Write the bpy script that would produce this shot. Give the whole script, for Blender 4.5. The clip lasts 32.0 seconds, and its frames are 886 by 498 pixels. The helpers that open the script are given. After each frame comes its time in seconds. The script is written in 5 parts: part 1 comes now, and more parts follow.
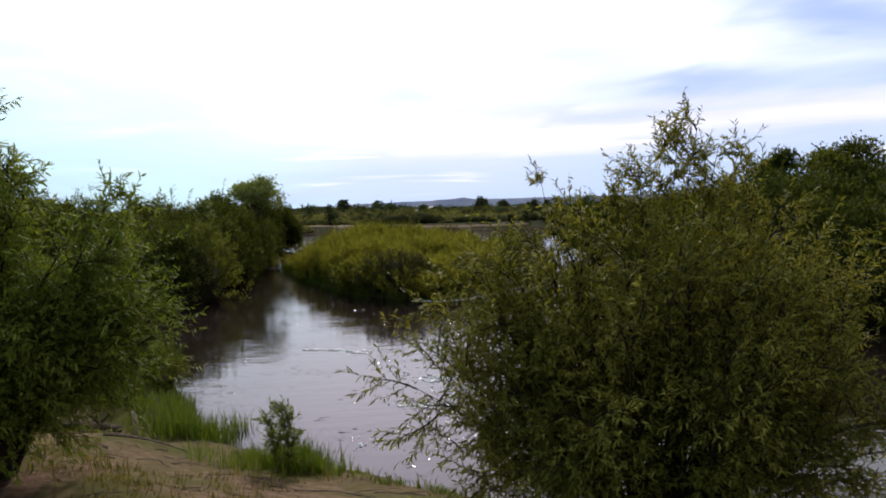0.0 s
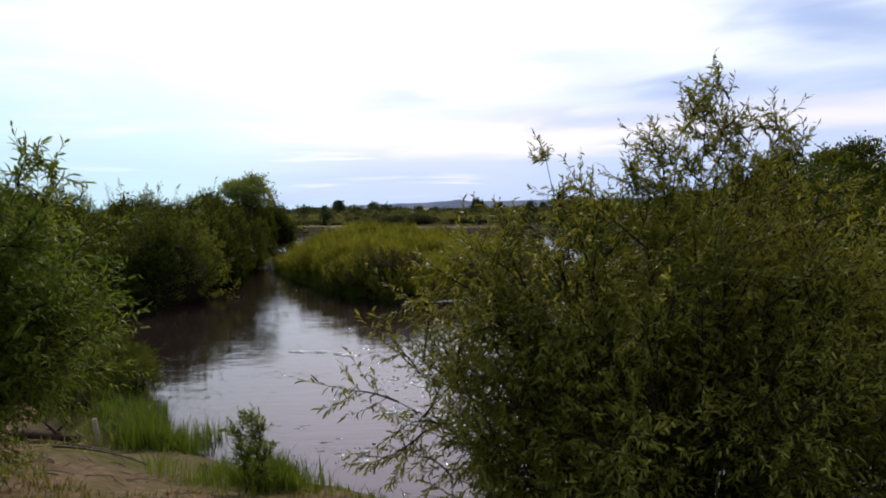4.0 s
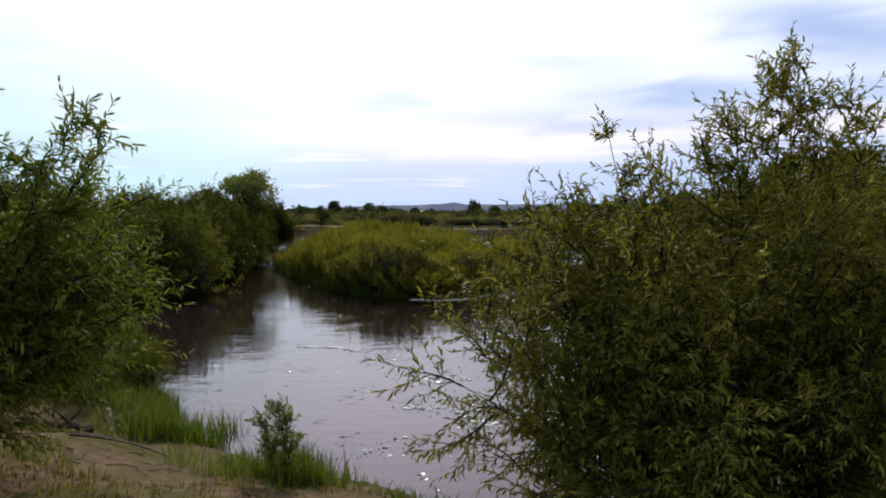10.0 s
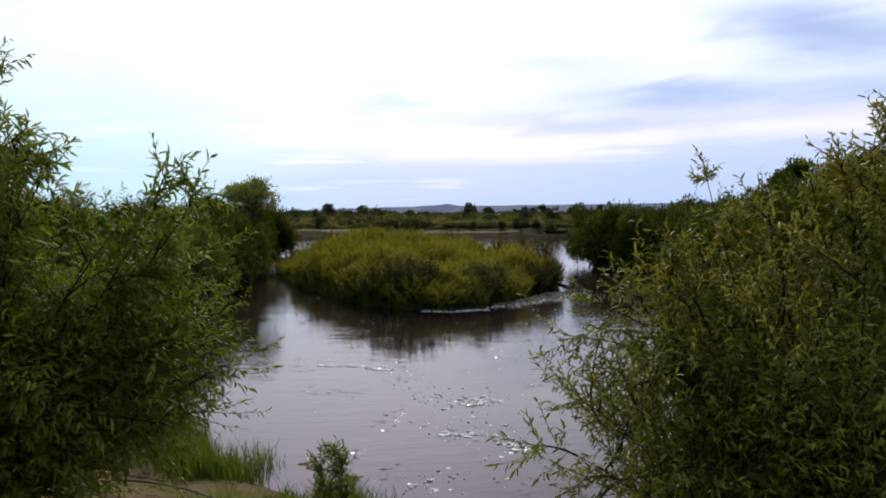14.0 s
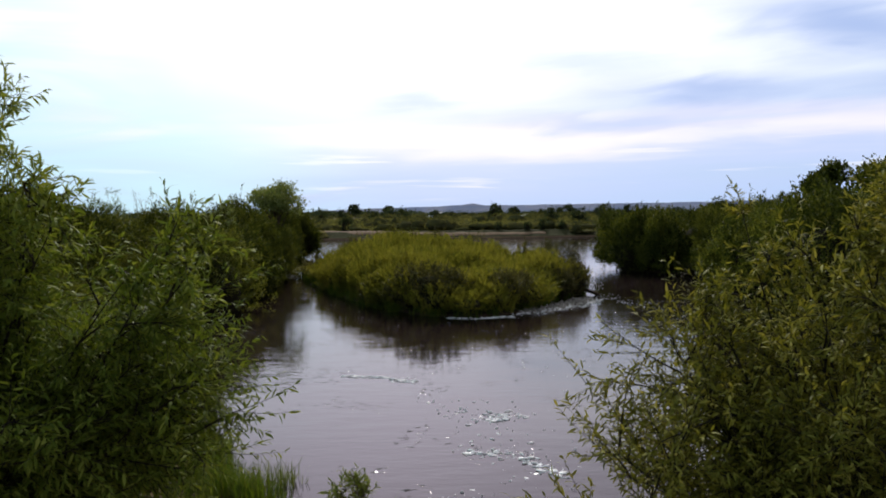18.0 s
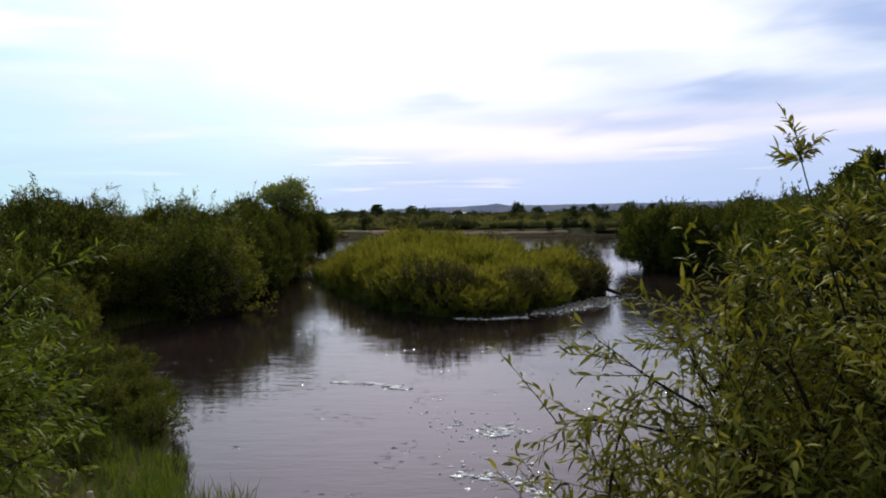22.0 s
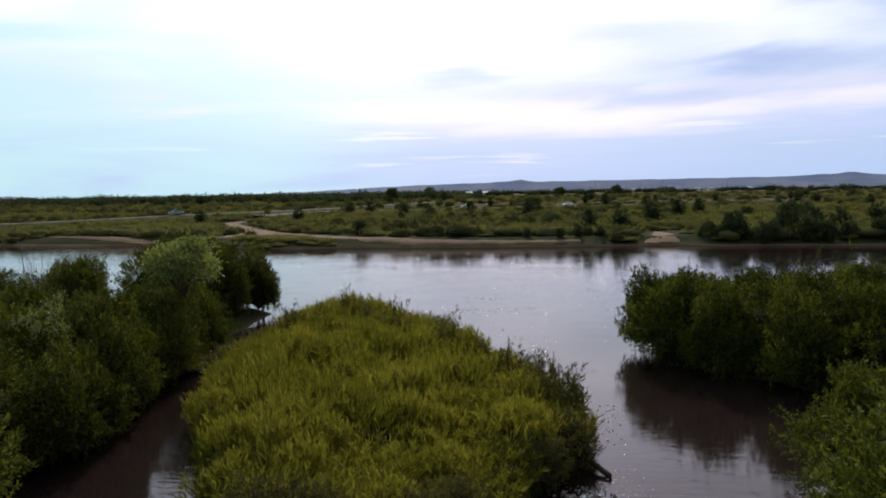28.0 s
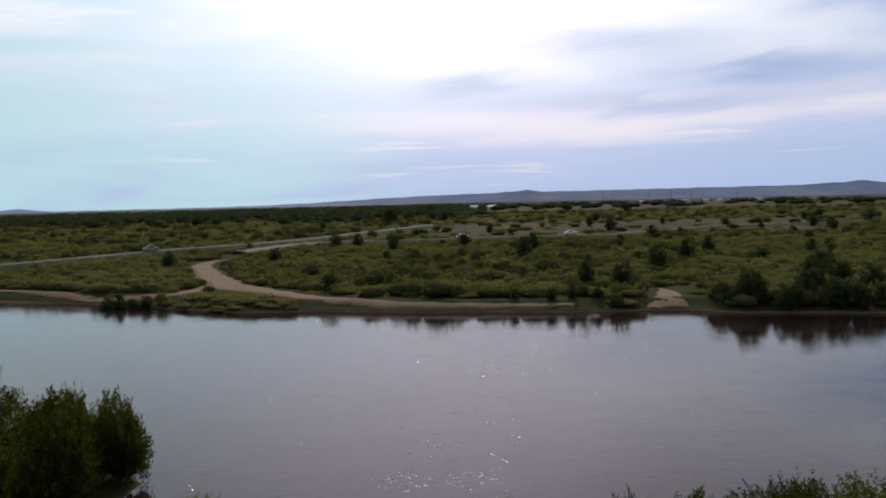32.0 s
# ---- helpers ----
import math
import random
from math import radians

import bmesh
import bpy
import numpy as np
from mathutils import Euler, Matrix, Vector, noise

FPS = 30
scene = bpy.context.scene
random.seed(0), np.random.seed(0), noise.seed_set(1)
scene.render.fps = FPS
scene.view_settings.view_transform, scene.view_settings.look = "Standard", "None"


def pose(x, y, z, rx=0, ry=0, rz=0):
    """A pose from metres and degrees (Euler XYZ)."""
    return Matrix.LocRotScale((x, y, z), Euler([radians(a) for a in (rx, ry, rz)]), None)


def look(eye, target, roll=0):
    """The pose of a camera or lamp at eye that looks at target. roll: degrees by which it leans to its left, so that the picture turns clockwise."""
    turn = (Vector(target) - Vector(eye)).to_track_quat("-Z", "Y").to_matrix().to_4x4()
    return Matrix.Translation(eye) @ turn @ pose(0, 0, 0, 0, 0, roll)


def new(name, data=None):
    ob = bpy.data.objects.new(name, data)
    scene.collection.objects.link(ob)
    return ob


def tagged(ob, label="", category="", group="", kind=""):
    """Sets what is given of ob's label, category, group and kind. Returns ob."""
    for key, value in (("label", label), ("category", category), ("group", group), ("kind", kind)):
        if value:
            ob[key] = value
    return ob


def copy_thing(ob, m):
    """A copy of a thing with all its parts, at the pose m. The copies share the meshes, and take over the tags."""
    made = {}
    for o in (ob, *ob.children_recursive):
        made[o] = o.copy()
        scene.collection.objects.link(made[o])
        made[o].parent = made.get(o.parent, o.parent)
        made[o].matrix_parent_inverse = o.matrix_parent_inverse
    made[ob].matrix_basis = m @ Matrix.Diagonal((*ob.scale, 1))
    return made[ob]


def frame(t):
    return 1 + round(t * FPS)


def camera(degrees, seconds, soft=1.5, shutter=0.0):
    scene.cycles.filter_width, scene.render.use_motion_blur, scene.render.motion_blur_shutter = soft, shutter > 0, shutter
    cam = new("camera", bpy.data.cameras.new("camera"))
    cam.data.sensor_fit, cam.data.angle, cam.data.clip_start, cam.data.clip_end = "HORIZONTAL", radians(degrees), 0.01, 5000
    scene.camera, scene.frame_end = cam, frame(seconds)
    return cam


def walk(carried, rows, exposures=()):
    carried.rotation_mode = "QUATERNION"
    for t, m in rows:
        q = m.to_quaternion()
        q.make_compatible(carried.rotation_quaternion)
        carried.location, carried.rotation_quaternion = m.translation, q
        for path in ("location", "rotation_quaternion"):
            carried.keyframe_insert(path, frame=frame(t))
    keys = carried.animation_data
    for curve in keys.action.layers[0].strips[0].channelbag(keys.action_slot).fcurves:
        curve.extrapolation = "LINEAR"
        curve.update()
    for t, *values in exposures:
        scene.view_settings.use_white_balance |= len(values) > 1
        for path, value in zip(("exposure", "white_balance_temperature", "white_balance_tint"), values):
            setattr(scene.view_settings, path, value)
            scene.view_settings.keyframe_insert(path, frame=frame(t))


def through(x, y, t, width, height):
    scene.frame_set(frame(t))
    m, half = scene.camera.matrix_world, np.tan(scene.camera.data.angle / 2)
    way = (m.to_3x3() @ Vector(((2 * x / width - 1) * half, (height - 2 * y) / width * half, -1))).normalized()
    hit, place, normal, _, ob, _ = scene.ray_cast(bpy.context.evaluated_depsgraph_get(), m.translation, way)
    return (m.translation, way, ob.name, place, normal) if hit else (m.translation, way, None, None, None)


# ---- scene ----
cam = camera(66.0, 32.0, soft=1.9)
PATH = [
    (0, (-0.099, 0.938, 3.941), (-0.088, 2.935, 3.824), -1.6),
    (0.5, (-0.184, 1.008, 3.902), (-0.172, 3.004, 3.783), -1.2),
    (1, (-0.335, 1.119, 3.858), (-0.323, 3.116, 3.742), -1.0),
    (1.5, (-0.353, 1.089, 3.84), (-0.34, 3.086, 3.724), -1.4),
    (2, (-0.393, 1.181, 3.774), (-0.378, 3.177, 3.647), -1.5),
    (2.5, (-0.34, 1.495, 3.718), (-0.323, 3.49, 3.568), -1.8),
    (3, (-0.193, 1.855, 3.754), (-0.174, 3.85, 3.617), -1.4),
    (3.5, (-0.131, 1.907, 3.759), (-0.109, 3.904, 3.64), -1.2),
    (5.5, (0.384, 1.711, 3.846), (0.412, 3.708, 3.74), -1.2),
    (6, (0.436, 1.619, 3.885), (0.466, 3.616, 3.78), -0.8),
    (6.5, (0.422, 1.768, 3.835), (0.454, 3.764, 3.726), -0.8),
    (7, (0.521, 1.736, 3.849), (0.555, 3.733, 3.737), -0.7),
    (7.5, (0.578, 1.7, 3.797), (0.614, 3.696, 3.689), -0.9),
    (8, (0.626, 1.561, 3.788), (0.666, 3.558, 3.678), -0.7),
    (8.5, (0.461, 1.637, 3.761), (0.504, 3.634, 3.656), -0.1),
    (9, (0.376, 1.569, 3.724), (0.419, 3.566, 3.625), 0.1),
    (9.5, (0.123, 1.634, 3.725), (0.163, 3.63, 3.614), 0.3),
    (10, (-0.545, 2.191, 3.561), (-0.504, 4.188, 3.457), -0.2),
    (10.5, (-0.695, 2.181, 3.576), (-0.653, 4.177, 3.473), -0.7),
    (11, (-0.878, 2.266, 3.58), (-0.831, 4.263, 3.474), -0.2),
    (11.5, (-1.262, 2.482, 3.63), (-1.216, 4.479, 3.522), -0.1),
    (12, (-1.396, 2.49, 3.683), (-1.351, 4.487, 3.587), -0.6),
    (12.5, (-1.355, 2.47, 3.736), (-1.307, 4.467, 3.639), -1.1),
    (13, (-1.283, 2.452, 3.8), (-1.23, 4.448, 3.699), -1.0),
    (13.5, (-1.272, 2.521, 3.872), (-1.216, 4.518, 3.771), -0.9),
    (14, (-1.295, 2.528, 3.93), (-1.234, 4.525, 3.83), -0.6),
    (14.5, (-1.355, 2.617, 3.967), (-1.291, 4.613, 3.867), -0.6),
    (16.5, (-1.287, 2.552, 4.16), (-1.258, 4.549, 4.062), -0.8),
    (17, (-1.239, 2.622, 4.188), (-1.225, 4.619, 4.09), -0.8),
    (17.5, (-1.233, 2.621, 4.219), (-1.234, 4.619, 4.122), -0.8),
    (18, (-1.258, 2.718, 4.197), (-1.272, 4.716, 4.097), -0.8),
    (18.5, (-1.299, 2.872, 4.247), (-1.323, 4.869, 4.138), -0.7),
    (19, (-1.292, 2.917, 4.2), (-1.324, 4.914, 4.091), -0.9),
    (19.5, (-1.073, 3.377, 4.2), (-1.118, 5.373, 4.077), -1.2),
    (20, (-0.947, 3.829, 4.18), (-0.998, 5.825, 4.057), -1.1),
    (20.5, (-0.785, 4.065, 4.119), (-0.85, 6.061, 4.006), -1.1),
    (21, (-0.678, 4.229, 4.077), (-0.752, 6.225, 3.971), -1.0),
    (21.5, (-0.671, 4.378, 4.01), (-0.753, 6.373, 3.91), -0.9),
    (22, (-0.675, 4.401, 3.941), (-0.759, 6.397, 3.843), -1.0),
    (22.5, (-0.527, 4.646, 4.011), (-0.615, 6.642, 3.91), -1.0),
    (23, (-0.382, 4.891, 4.013), (-0.476, 6.886, 3.902), -1.0),
    (23.5, (-0.215, 5.269, 3.978), (-0.315, 7.263, 3.855), -1.0),
    (24, (0.054, 5.961, 4.134), (-0.055, 7.954, 4.007), -1.1),
    (24.5, (0.39, 7.043, 4.844), (0.272, 9.035, 4.712), -1.2),
    (25, (0.639, 8.27, 5.543), (0.516, 10.262, 5.408), -1.0),
    (25.5, (0.943, 9.527, 5.921), (0.813, 11.517, 5.778), -1.3),
    (27.5, (2.487, 14.714, 8.081), (2.337, 16.702, 7.913), -1.3),
    (28, (2.962, 16.679, 8.772), (2.807, 18.666, 8.604), -1.0),
    (28.5, (3.336, 18.465, 9.556), (3.179, 20.453, 9.395), -1.0),
    (29, (3.795, 20.424, 10.537), (3.633, 22.411, 10.375), -1.1),
    (29.5, (4.158, 22.136, 11.437), (3.994, 24.123, 11.284), -1.2),
    (30, (4.577, 23.735, 12.288), (4.408, 25.722, 12.14), -1.1),
    (30.5, (5.034, 25.526, 13.073), (4.861, 27.513, 12.928), -1.1),
    (31, (5.642, 27.191, 13.866), (5.466, 29.178, 13.723), -1.2),
    (31.5, (6.087, 28.764, 14.586), (5.91, 30.751, 14.444), -1.2),
    (32, (6.596, 30.389, 15.168), (6.418, 32.377, 15.028), -1.3),
]
walk(cam, [(t, look(eye, target, roll)) for t, eye, target, roll in PATH],
     [(0, 0.32, 6350, 11), (5, 0.2, 6350, 11), (13, 0.22, 6350, 11), (24, 0.12, 6350, 11), (28, 0.12, 6350, 11), (32, -0.16, 6350, 11)])

# ---------------------------------------------------------------- sky, sun
SUN_AZ, SUN_EL = -1.0, 35.0          # degrees right of +y, above the horizon


def build_world():
    w = bpy.data.worlds.new("overcast_sky")
    scene.world = w
    w.use_nodes = True
    nt = w.node_tree
    nt.nodes.clear()
    N, L = nt.nodes.new, nt.links.new

    def math_node(op, a, b=None):
        n = N("ShaderNodeMath")
        n.operation = op
        for i, v in enumerate((a, b)):
            if v is None:
                continue
            if isinstance(v, (int, float)):
                n.inputs[i].default_value = v
            else:
                L(v, n.inputs[i])
        return n.outputs[0]

    def mix(fac, a, b, mode="MIX"):
        n = N("ShaderNodeMix")
        n.data_type, n.blend_type = "RGBA", mode
        n.clamp_factor = True
        for s, v in ((n.inputs[0], fac), (n.inputs[6], a), (n.inputs[7], b)):
            if isinstance(v, tuple):
                s.default_value = (*v, 1)
            elif isinstance(v, (int, float)):
                s.default_value = v
            else:
                L(v, s)
        return n.outputs[2]

    def smooth(v, lo, hi):
        n = N("ShaderNodeMapRange")
        n.interpolation_type = "SMOOTHSTEP"
        L(v, n.inputs[0])
        n.inputs[1].default_value, n.inputs[2].default_value = lo, hi
        return n.outputs[0]

    sky = N("ShaderNodeTexSky")
    sky.sky_type = "NISHITA"
    sky.sun_disc = False
    sky.sun_elevation, sky.sun_rotation = radians(SUN_EL), radians(SUN_AZ)
    sky.air_density, sky.dust_density = 1.0, 2.0
    sep = N("ShaderNodeSeparateXYZ")
    tc = N("ShaderNodeTexCoord")
    L(tc.outputs["Generated"], sep.inputs[0])
    x, y, z = sep.outputs
    az = math_node("ARCTAN2", x, y)
    el = math_node("ARCSINE", z)
    # cloud streaks: long in azimuth, thin in height, rising to the right
    slant = math_node("SUBTRACT", el, math_node("MULTIPLY", az, 0.07))

    def streaks(src, scale_az, scale_el, detail, seed, dist=0.4):
        co = N("ShaderNodeCombineXYZ")
        L(math_node("MULTIPLY", az, scale_az), co.inputs[0])
        L(math_node("MULTIPLY", src, scale_el), co.inputs[1])
        co.inputs[2].default_value = seed
        n = N("ShaderNodeTexNoise")
        n.inputs["Scale"].default_value = 1.0
        n.inputs["Detail"].default_value = detail
        n.inputs["Roughness"].default_value = 0.5
        n.inputs["Distortion"].default_value = dist
        L(co.outputs[0], n.inputs["Vector"])
        return n.outputs["Fac"]

    wide = streaks(slant, 3.0, 15.0, 5.0, 3.7, 0.5)
    fine = streaks(el, 3.2, 30.0, 4.0, 9.2, 0.3)
    # layers of the low sky, bent a little by the noise
    bent = math_node("ADD", el, math_node("MULTIPLY", math_node("SUBTRACT", fine, 0.5), 0.09))
    low = N("ShaderNodeValToRGB")
    low.color_ramp.interpolation = "EASE"
    stops = ((0.0, (0.48, 0.63, 0.90)), (0.08, (0.50, 0.63, 0.92)), (0.16, (0.56, 0.66, 0.95)), (0.25, (0.95, 0.90, 0.99)), (0.31, (0.72, 0.82, 0.98)),
             (0.42, (0.93, 0.99, 1.05)), (0.62, (1.06, 1.11, 1.15)), (1.0, (0.57, 0.53, 0.61)))
    while len(low.color_ramp.elements) < len(stops):
        low.color_ramp.elements.new(0.5)
    for e, (p, c) in zip(low.color_ramp.elements, stops):
        e.position, e.color = p, (*c, 1)
    L(math_node("MULTIPLY", bent, 2.2), low.inputs[0])
    # lilac gaps, mostly to the right
    gaps = math_node("MULTIPLY", smooth(wide, 0.43, 0.60), smooth(az, -0.26, 0.22))
    gaps = math_node("MULTIPLY", gaps, smooth(el, 0.06, 0.15))
    col = mix(math_node("MULTIPLY", gaps, 0.2), low.outputs[0], (0.40, 0.52, 0.82))
    warp_a = math_node("MULTIPLY", math_node("SUBTRACT", streaks(el, 7.0, 22.0, 4.0, 6.1, 0.6), 0.5), 0.16)
    warp_e = math_node("MULTIPLY", math_node("SUBTRACT", streaks(slant, 5.0, 26.0, 5.0, 2.4, 0.6), 0.5), 0.055)

    def cloud(src, az0, el0, half_az, half_el, tilt, amount, tint):
        """One long soft-edged streak of cloud, or gap in it."""
        u = math_node("ADD", math_node("SUBTRACT", az, az0), warp_a)
        v = math_node("ADD", math_node("SUBTRACT", el, el0), warp_e)
        v = math_node("SUBTRACT", v, math_node("MULTIPLY", u, tilt))
        u, v = math_node("DIVIDE", u, half_az), math_node("DIVIDE", v, half_el)
        r = math_node("ADD", math_node("MULTIPLY", u, u), math_node("MULTIPLY", v, v))
        f = math_node("EXPONENT", math_node("MULTIPLY", r, -1.0))
        return mix(math_node("MULTIPLY", f, amount), src, tint)

    LILAC, GREY_BLUE, PINK = (0.40, 0.52, 0.82), (0.52, 0.66, 0.86), (1.05, 1.0, 1.04)
    cirrus = math_node("MULTIPLY", smooth(streaks(el, 4.5, 75.0, 3.0, 5.5, 0.2), 0.56, 0.68), smooth(el, 0.015, 0.04))
    cirrus = math_node("MULTIPLY", cirrus, smooth(el, 0.12, 0.08))
    col = mix(math_node("MULTIPLY", cirrus, 0.75), col, (0.98, 0.94, 1.0))
    # pale cyan to the far left
    cyan = math_node("MULTIPLY", smooth(az, -0.03, -0.40), smooth(streaks(slant, 2.6, 11.0, 5.0, 1.3, 0.8), 0.24, 0.54))
    col = mix(math_node("MULTIPLY", cyan, 0.9), col, (0.58, 0.86, 0.92))
    # the thin bright veil round the hidden sun, ahead and a little to the left
    daz = math_node("SUBTRACT", az, -0.10)
    dele = math_node("MULTIPLY", math_node("SUBTRACT", el, 0.40), 1.9)
    r2 = math_node("ADD", math_node("MULTIPLY", daz, daz), math_node("MULTIPLY", dele, dele))
    veil = math_node("EXPONENT", math_node("MULTIPLY", r2, -5.5))
    col = mix(math_node("MULTIPLY", veil, 0.95), col, (1.78, 1.62, 1.90))
    for args in ((0.53, 0.225, 0.15, 0.042, -0.22, 0.95, LILAC), (0.36, 0.160, 0.16, 0.024, -0.12, 0.80, LILAC), (0.20, 0.212, 0.13, 0.016, -0.05, 0.55, GREY_BLUE), (0.24, 0.125, 0.22, 0.016, -0.05, 0.50, LILAC), (-0.03, 0.165, 0.08, 0.014, 0.06, 0.55, GREY_BLUE),
                 (0.16, 0.097, 0.19, 0.010, 0.03, 0.75, PINK), (0.45, 0.108, 0.14, 0.009, -0.02, 0.45, PINK), (0.40, 0.058, 0.40, 0.020, 0.0, 0.40, GREY_BLUE), (-0.12, 0.050, 0.14, 0.012, 0.0, 0.40, GREY_BLUE), (0.58, 0.150, 0.10, 0.016, -0.10, 0.50, LILAC)):
        col = cloud(col, *args)
    # sky out of view, away from the hidden sun, dimmed to darken facing sides
    back = smooth(y, 0.25, -0.35)
    col = mix(math_node("MULTIPLY", back, 0.5), col, (0.0, 0.0, 0.0))
    below = mix(smooth(z, -0.02, 0.0), (0.10, 0.10, 0.07), col)
    bg_sky, bg_cloud = N("ShaderNodeBackground"), N("ShaderNodeBackground")
    L(sky.outputs[0], bg_sky.inputs[0])
    bg_sky.inputs[1].default_value = 0.05
    L(below, bg_cloud.inputs[0])
    bg_cloud.inputs[1].default_value = SKY
    add = N("ShaderNodeMixShader")
    add.inputs[0].default_value = 0.94
    out = N("ShaderNodeOutputWorld")
    L(bg_sky.outputs[0], add.inputs[1])
    L(bg_cloud.outputs[0], add.inputs[2])
    L(add.outputs[0], out.inputs[0])


SKY = 0.95
build_world()
sun_data = bpy.data.lights.new("sun", "SUN")
sun_data.energy, sun_data.angle, sun_data.color = 2.7, radians(5), (1.0, 0.94, 0.82)
sun = new("sun", sun_data)
sun.matrix_basis = look((60 * math.sin(radians(SUN_AZ)), 60, 60 * math.tan(radians(SUN_EL))), (0, 0, 0))


# ---------------------------------------------------------------- materials
def material(name):
    m = bpy.data.materials.new(name)
    m.use_nodes = True
    nt = m.node_tree
    return m, nt, nt.nodes["Principled BSDF"]


def ramp(nt, src, stops):
    n = nt.nodes.new("ShaderNodeValToRGB")
    while len(n.color_ramp.elements) < len(stops):
        n.color_ramp.elements.new(0.5)
    for e, (p, c) in zip(n.color_ramp.elements, stops):
        e.position, e.color = p, (*c, 1)
    nt.links.new(src, n.inputs[0])
    return n.outputs[0]


def noise_tex(nt, scale, detail=4, rough=0.55, coord="Object", stretch=None):
    tc = nt.nodes.new("ShaderNodeTexCoord")
    n = nt.nodes.new("ShaderNodeTexNoise")
    n.inputs["Scale"].default_value, n.inputs["Detail"].default_value, n.inputs["Roughness"].default_value = scale, detail, rough
    src = tc.outputs[coord]
    if stretch:
        mp = nt.nodes.new("ShaderNodeMapping")
        mp.inputs["Scale"].default_value = stretch
        nt.links.new(src, mp.inputs[0])
        src = mp.outputs[0]
    nt.links.new(src, n.inputs["Vector"])
    return n.outputs["Fac"]


def mix_col(nt, fac, a, b, mode="MIX"):
    n = nt.nodes.new("ShaderNodeMix")
    n.data_type, n.blend_type = "RGBA", mode
    for s, v in ((n.inputs[0], fac), (n.inputs[6], a), (n.inputs[7], b)):
        if isinstance(v, tuple):
            s.default_value = (*v, 1)
        elif isinstance(v, (int, float)):
            s.default_value = v
        else:
            nt.links.new(v, s)
    return n.outputs[2]


def bump(nt, bsdf, height, strength, dist):
    b = nt.nodes.new("ShaderNodeBump")
    b.inputs["Strength"].default_value, b.inputs["Distance"].default_value = strength, dist
    nt.links.new(height, b.inputs["Height"])
    nt.links.new(b.outputs[0], bsdf.inputs["Normal"])


def leaf_material(name, dark, mid, light, through=0.35, patch=0.5, gloss=0.1, vary=0.45):
    """Leaves that let light through; colour varies leaf by leaf and from plant to plant."""
    m, nt, b = material(name)
    geo = nt.nodes.new("ShaderNodeNewGeometry")
    info = nt.nodes.new("ShaderNodeObjectInfo")
    big = noise_tex(nt, patch, 3)
    add = nt.nodes.new("ShaderNodeMath")
    add.operation = "MULTIPLY_ADD"
    nt.links.new(geo.outputs["Random Per Island"], add.inputs[0])
    add.inputs[1].default_value = vary
    nt.links.new(big, add.inputs[2])
    add2 = nt.nodes.new("ShaderNodeMath")
    add2.operation = "MULTIPLY_ADD"
    nt.links.new(info.outputs["Random"], add2.inputs[0])
    add2.inputs[1].default_value = 0.22
    nt.links.new(add.outputs[0], add2.inputs[2])
    col = ramp(nt, add2.outputs[0], ((0.22 + vary * 0.5, dark), (0.56 + vary * 0.5, mid), (0.78 + vary * 0.5, light)))
    nt.links.new(col, b.inputs["Base Color"])
    b.inputs["Roughness"].default_value = 0.55
    b.inputs["Specular IOR Level"].default_value = gloss
    tr = nt.nodes.new("ShaderNodeBsdfTranslucent")
    nt.links.new(mix_col(nt, 1.0, col, (1.25, 1.2, 0.55), "MULTIPLY"), tr.inputs[0])
    mx = nt.nodes.new("ShaderNodeMixShader")
    mx.inputs[0].default_value = through
    nt.links.new(b.outputs[0], mx.inputs[1])
    nt.links.new(tr.outputs[0], mx.inputs[2])
    nt.links.new(mx.outputs[0], nt.nodes["Material Output"].inputs[0])
    return m


LEAF_NEAR = leaf_material("willow_leaf", (0.078, 0.082, 0.015), (0.182, 0.178, 0.028), (0.300, 0.270, 0.056), 0.30, 0.9, 0.07)
LEAF_TREE = leaf_material("green_willow_leaf", (0.054, 0.080, 0.012), (0.128, 0.170, 0.024), (0.222, 0.252, 0.044), 0.32, 0.7, 0.06)
LEAF_BANK = leaf_material("bank_bush_leaf", (0.010, 0.016, 0.004), (0.044, 0.057, 0.010), (0.125, 0.132, 0.026), 0.34, 0.35, 0.06)
LEAF_PALE = leaf_material("pale_bank_bush_leaf", (0.018, 0.027, 0.006), (0.064, 0.080, 0.015), (0.155, 0.160, 0.036), 0.40, 0.35, 0.06)
LEAF_LIGHT = leaf_material("light_tree_leaf", (0.068, 0.094, 0.034), (0.140, 0.176, 0.060), (0.225, 0.250, 0.090), 0.34, 0.4)
LEAF_SHRUB = leaf_material("island_shrub_leaf", (0.034, 0.034, 0.014), (0.066, 0.064, 0.026), (0.11, 0.10, 0.040), 0.3, 0.4)
LEAF_ISLE = leaf_material("island_shoot_leaf", (0.056, 0.060, 0.013), (0.142, 0.144, 0.026), (0.228, 0.210, 0.044), 0.46, 0.25, 0.03, 0.28)
# lightened and greyed base colour stands in for haze over the far scrub
LEAF_FAR_HAZE = leaf_material("far_scrub_leaf_haze", (0.084, 0.086, 0.036), (0.124, 0.122, 0.05), (0.162, 0.15, 0.072), 0.5, 0.045, 0.0, 0.12)
LEAF_SPOT = leaf_material("far_bush_leaf", (0.052, 0.056, 0.026), (0.08, 0.082, 0.036), (0.108, 0.102, 0.05), 0.45, 0.08, 0.0, 0.15)
LEAF_DARK = leaf_material("dark_tree_leaf", (0.030, 0.042, 0.026), (0.046, 0.060, 0.034), (0.062, 0.075, 0.042), 0.32, 0.1, 0.0)
GRASS = leaf_material("grass_blade", (0.030, 0.060, 0.006), (0.066, 0.110, 0.011), (0.130, 0.155, 0.030), 0.4, 1.2)
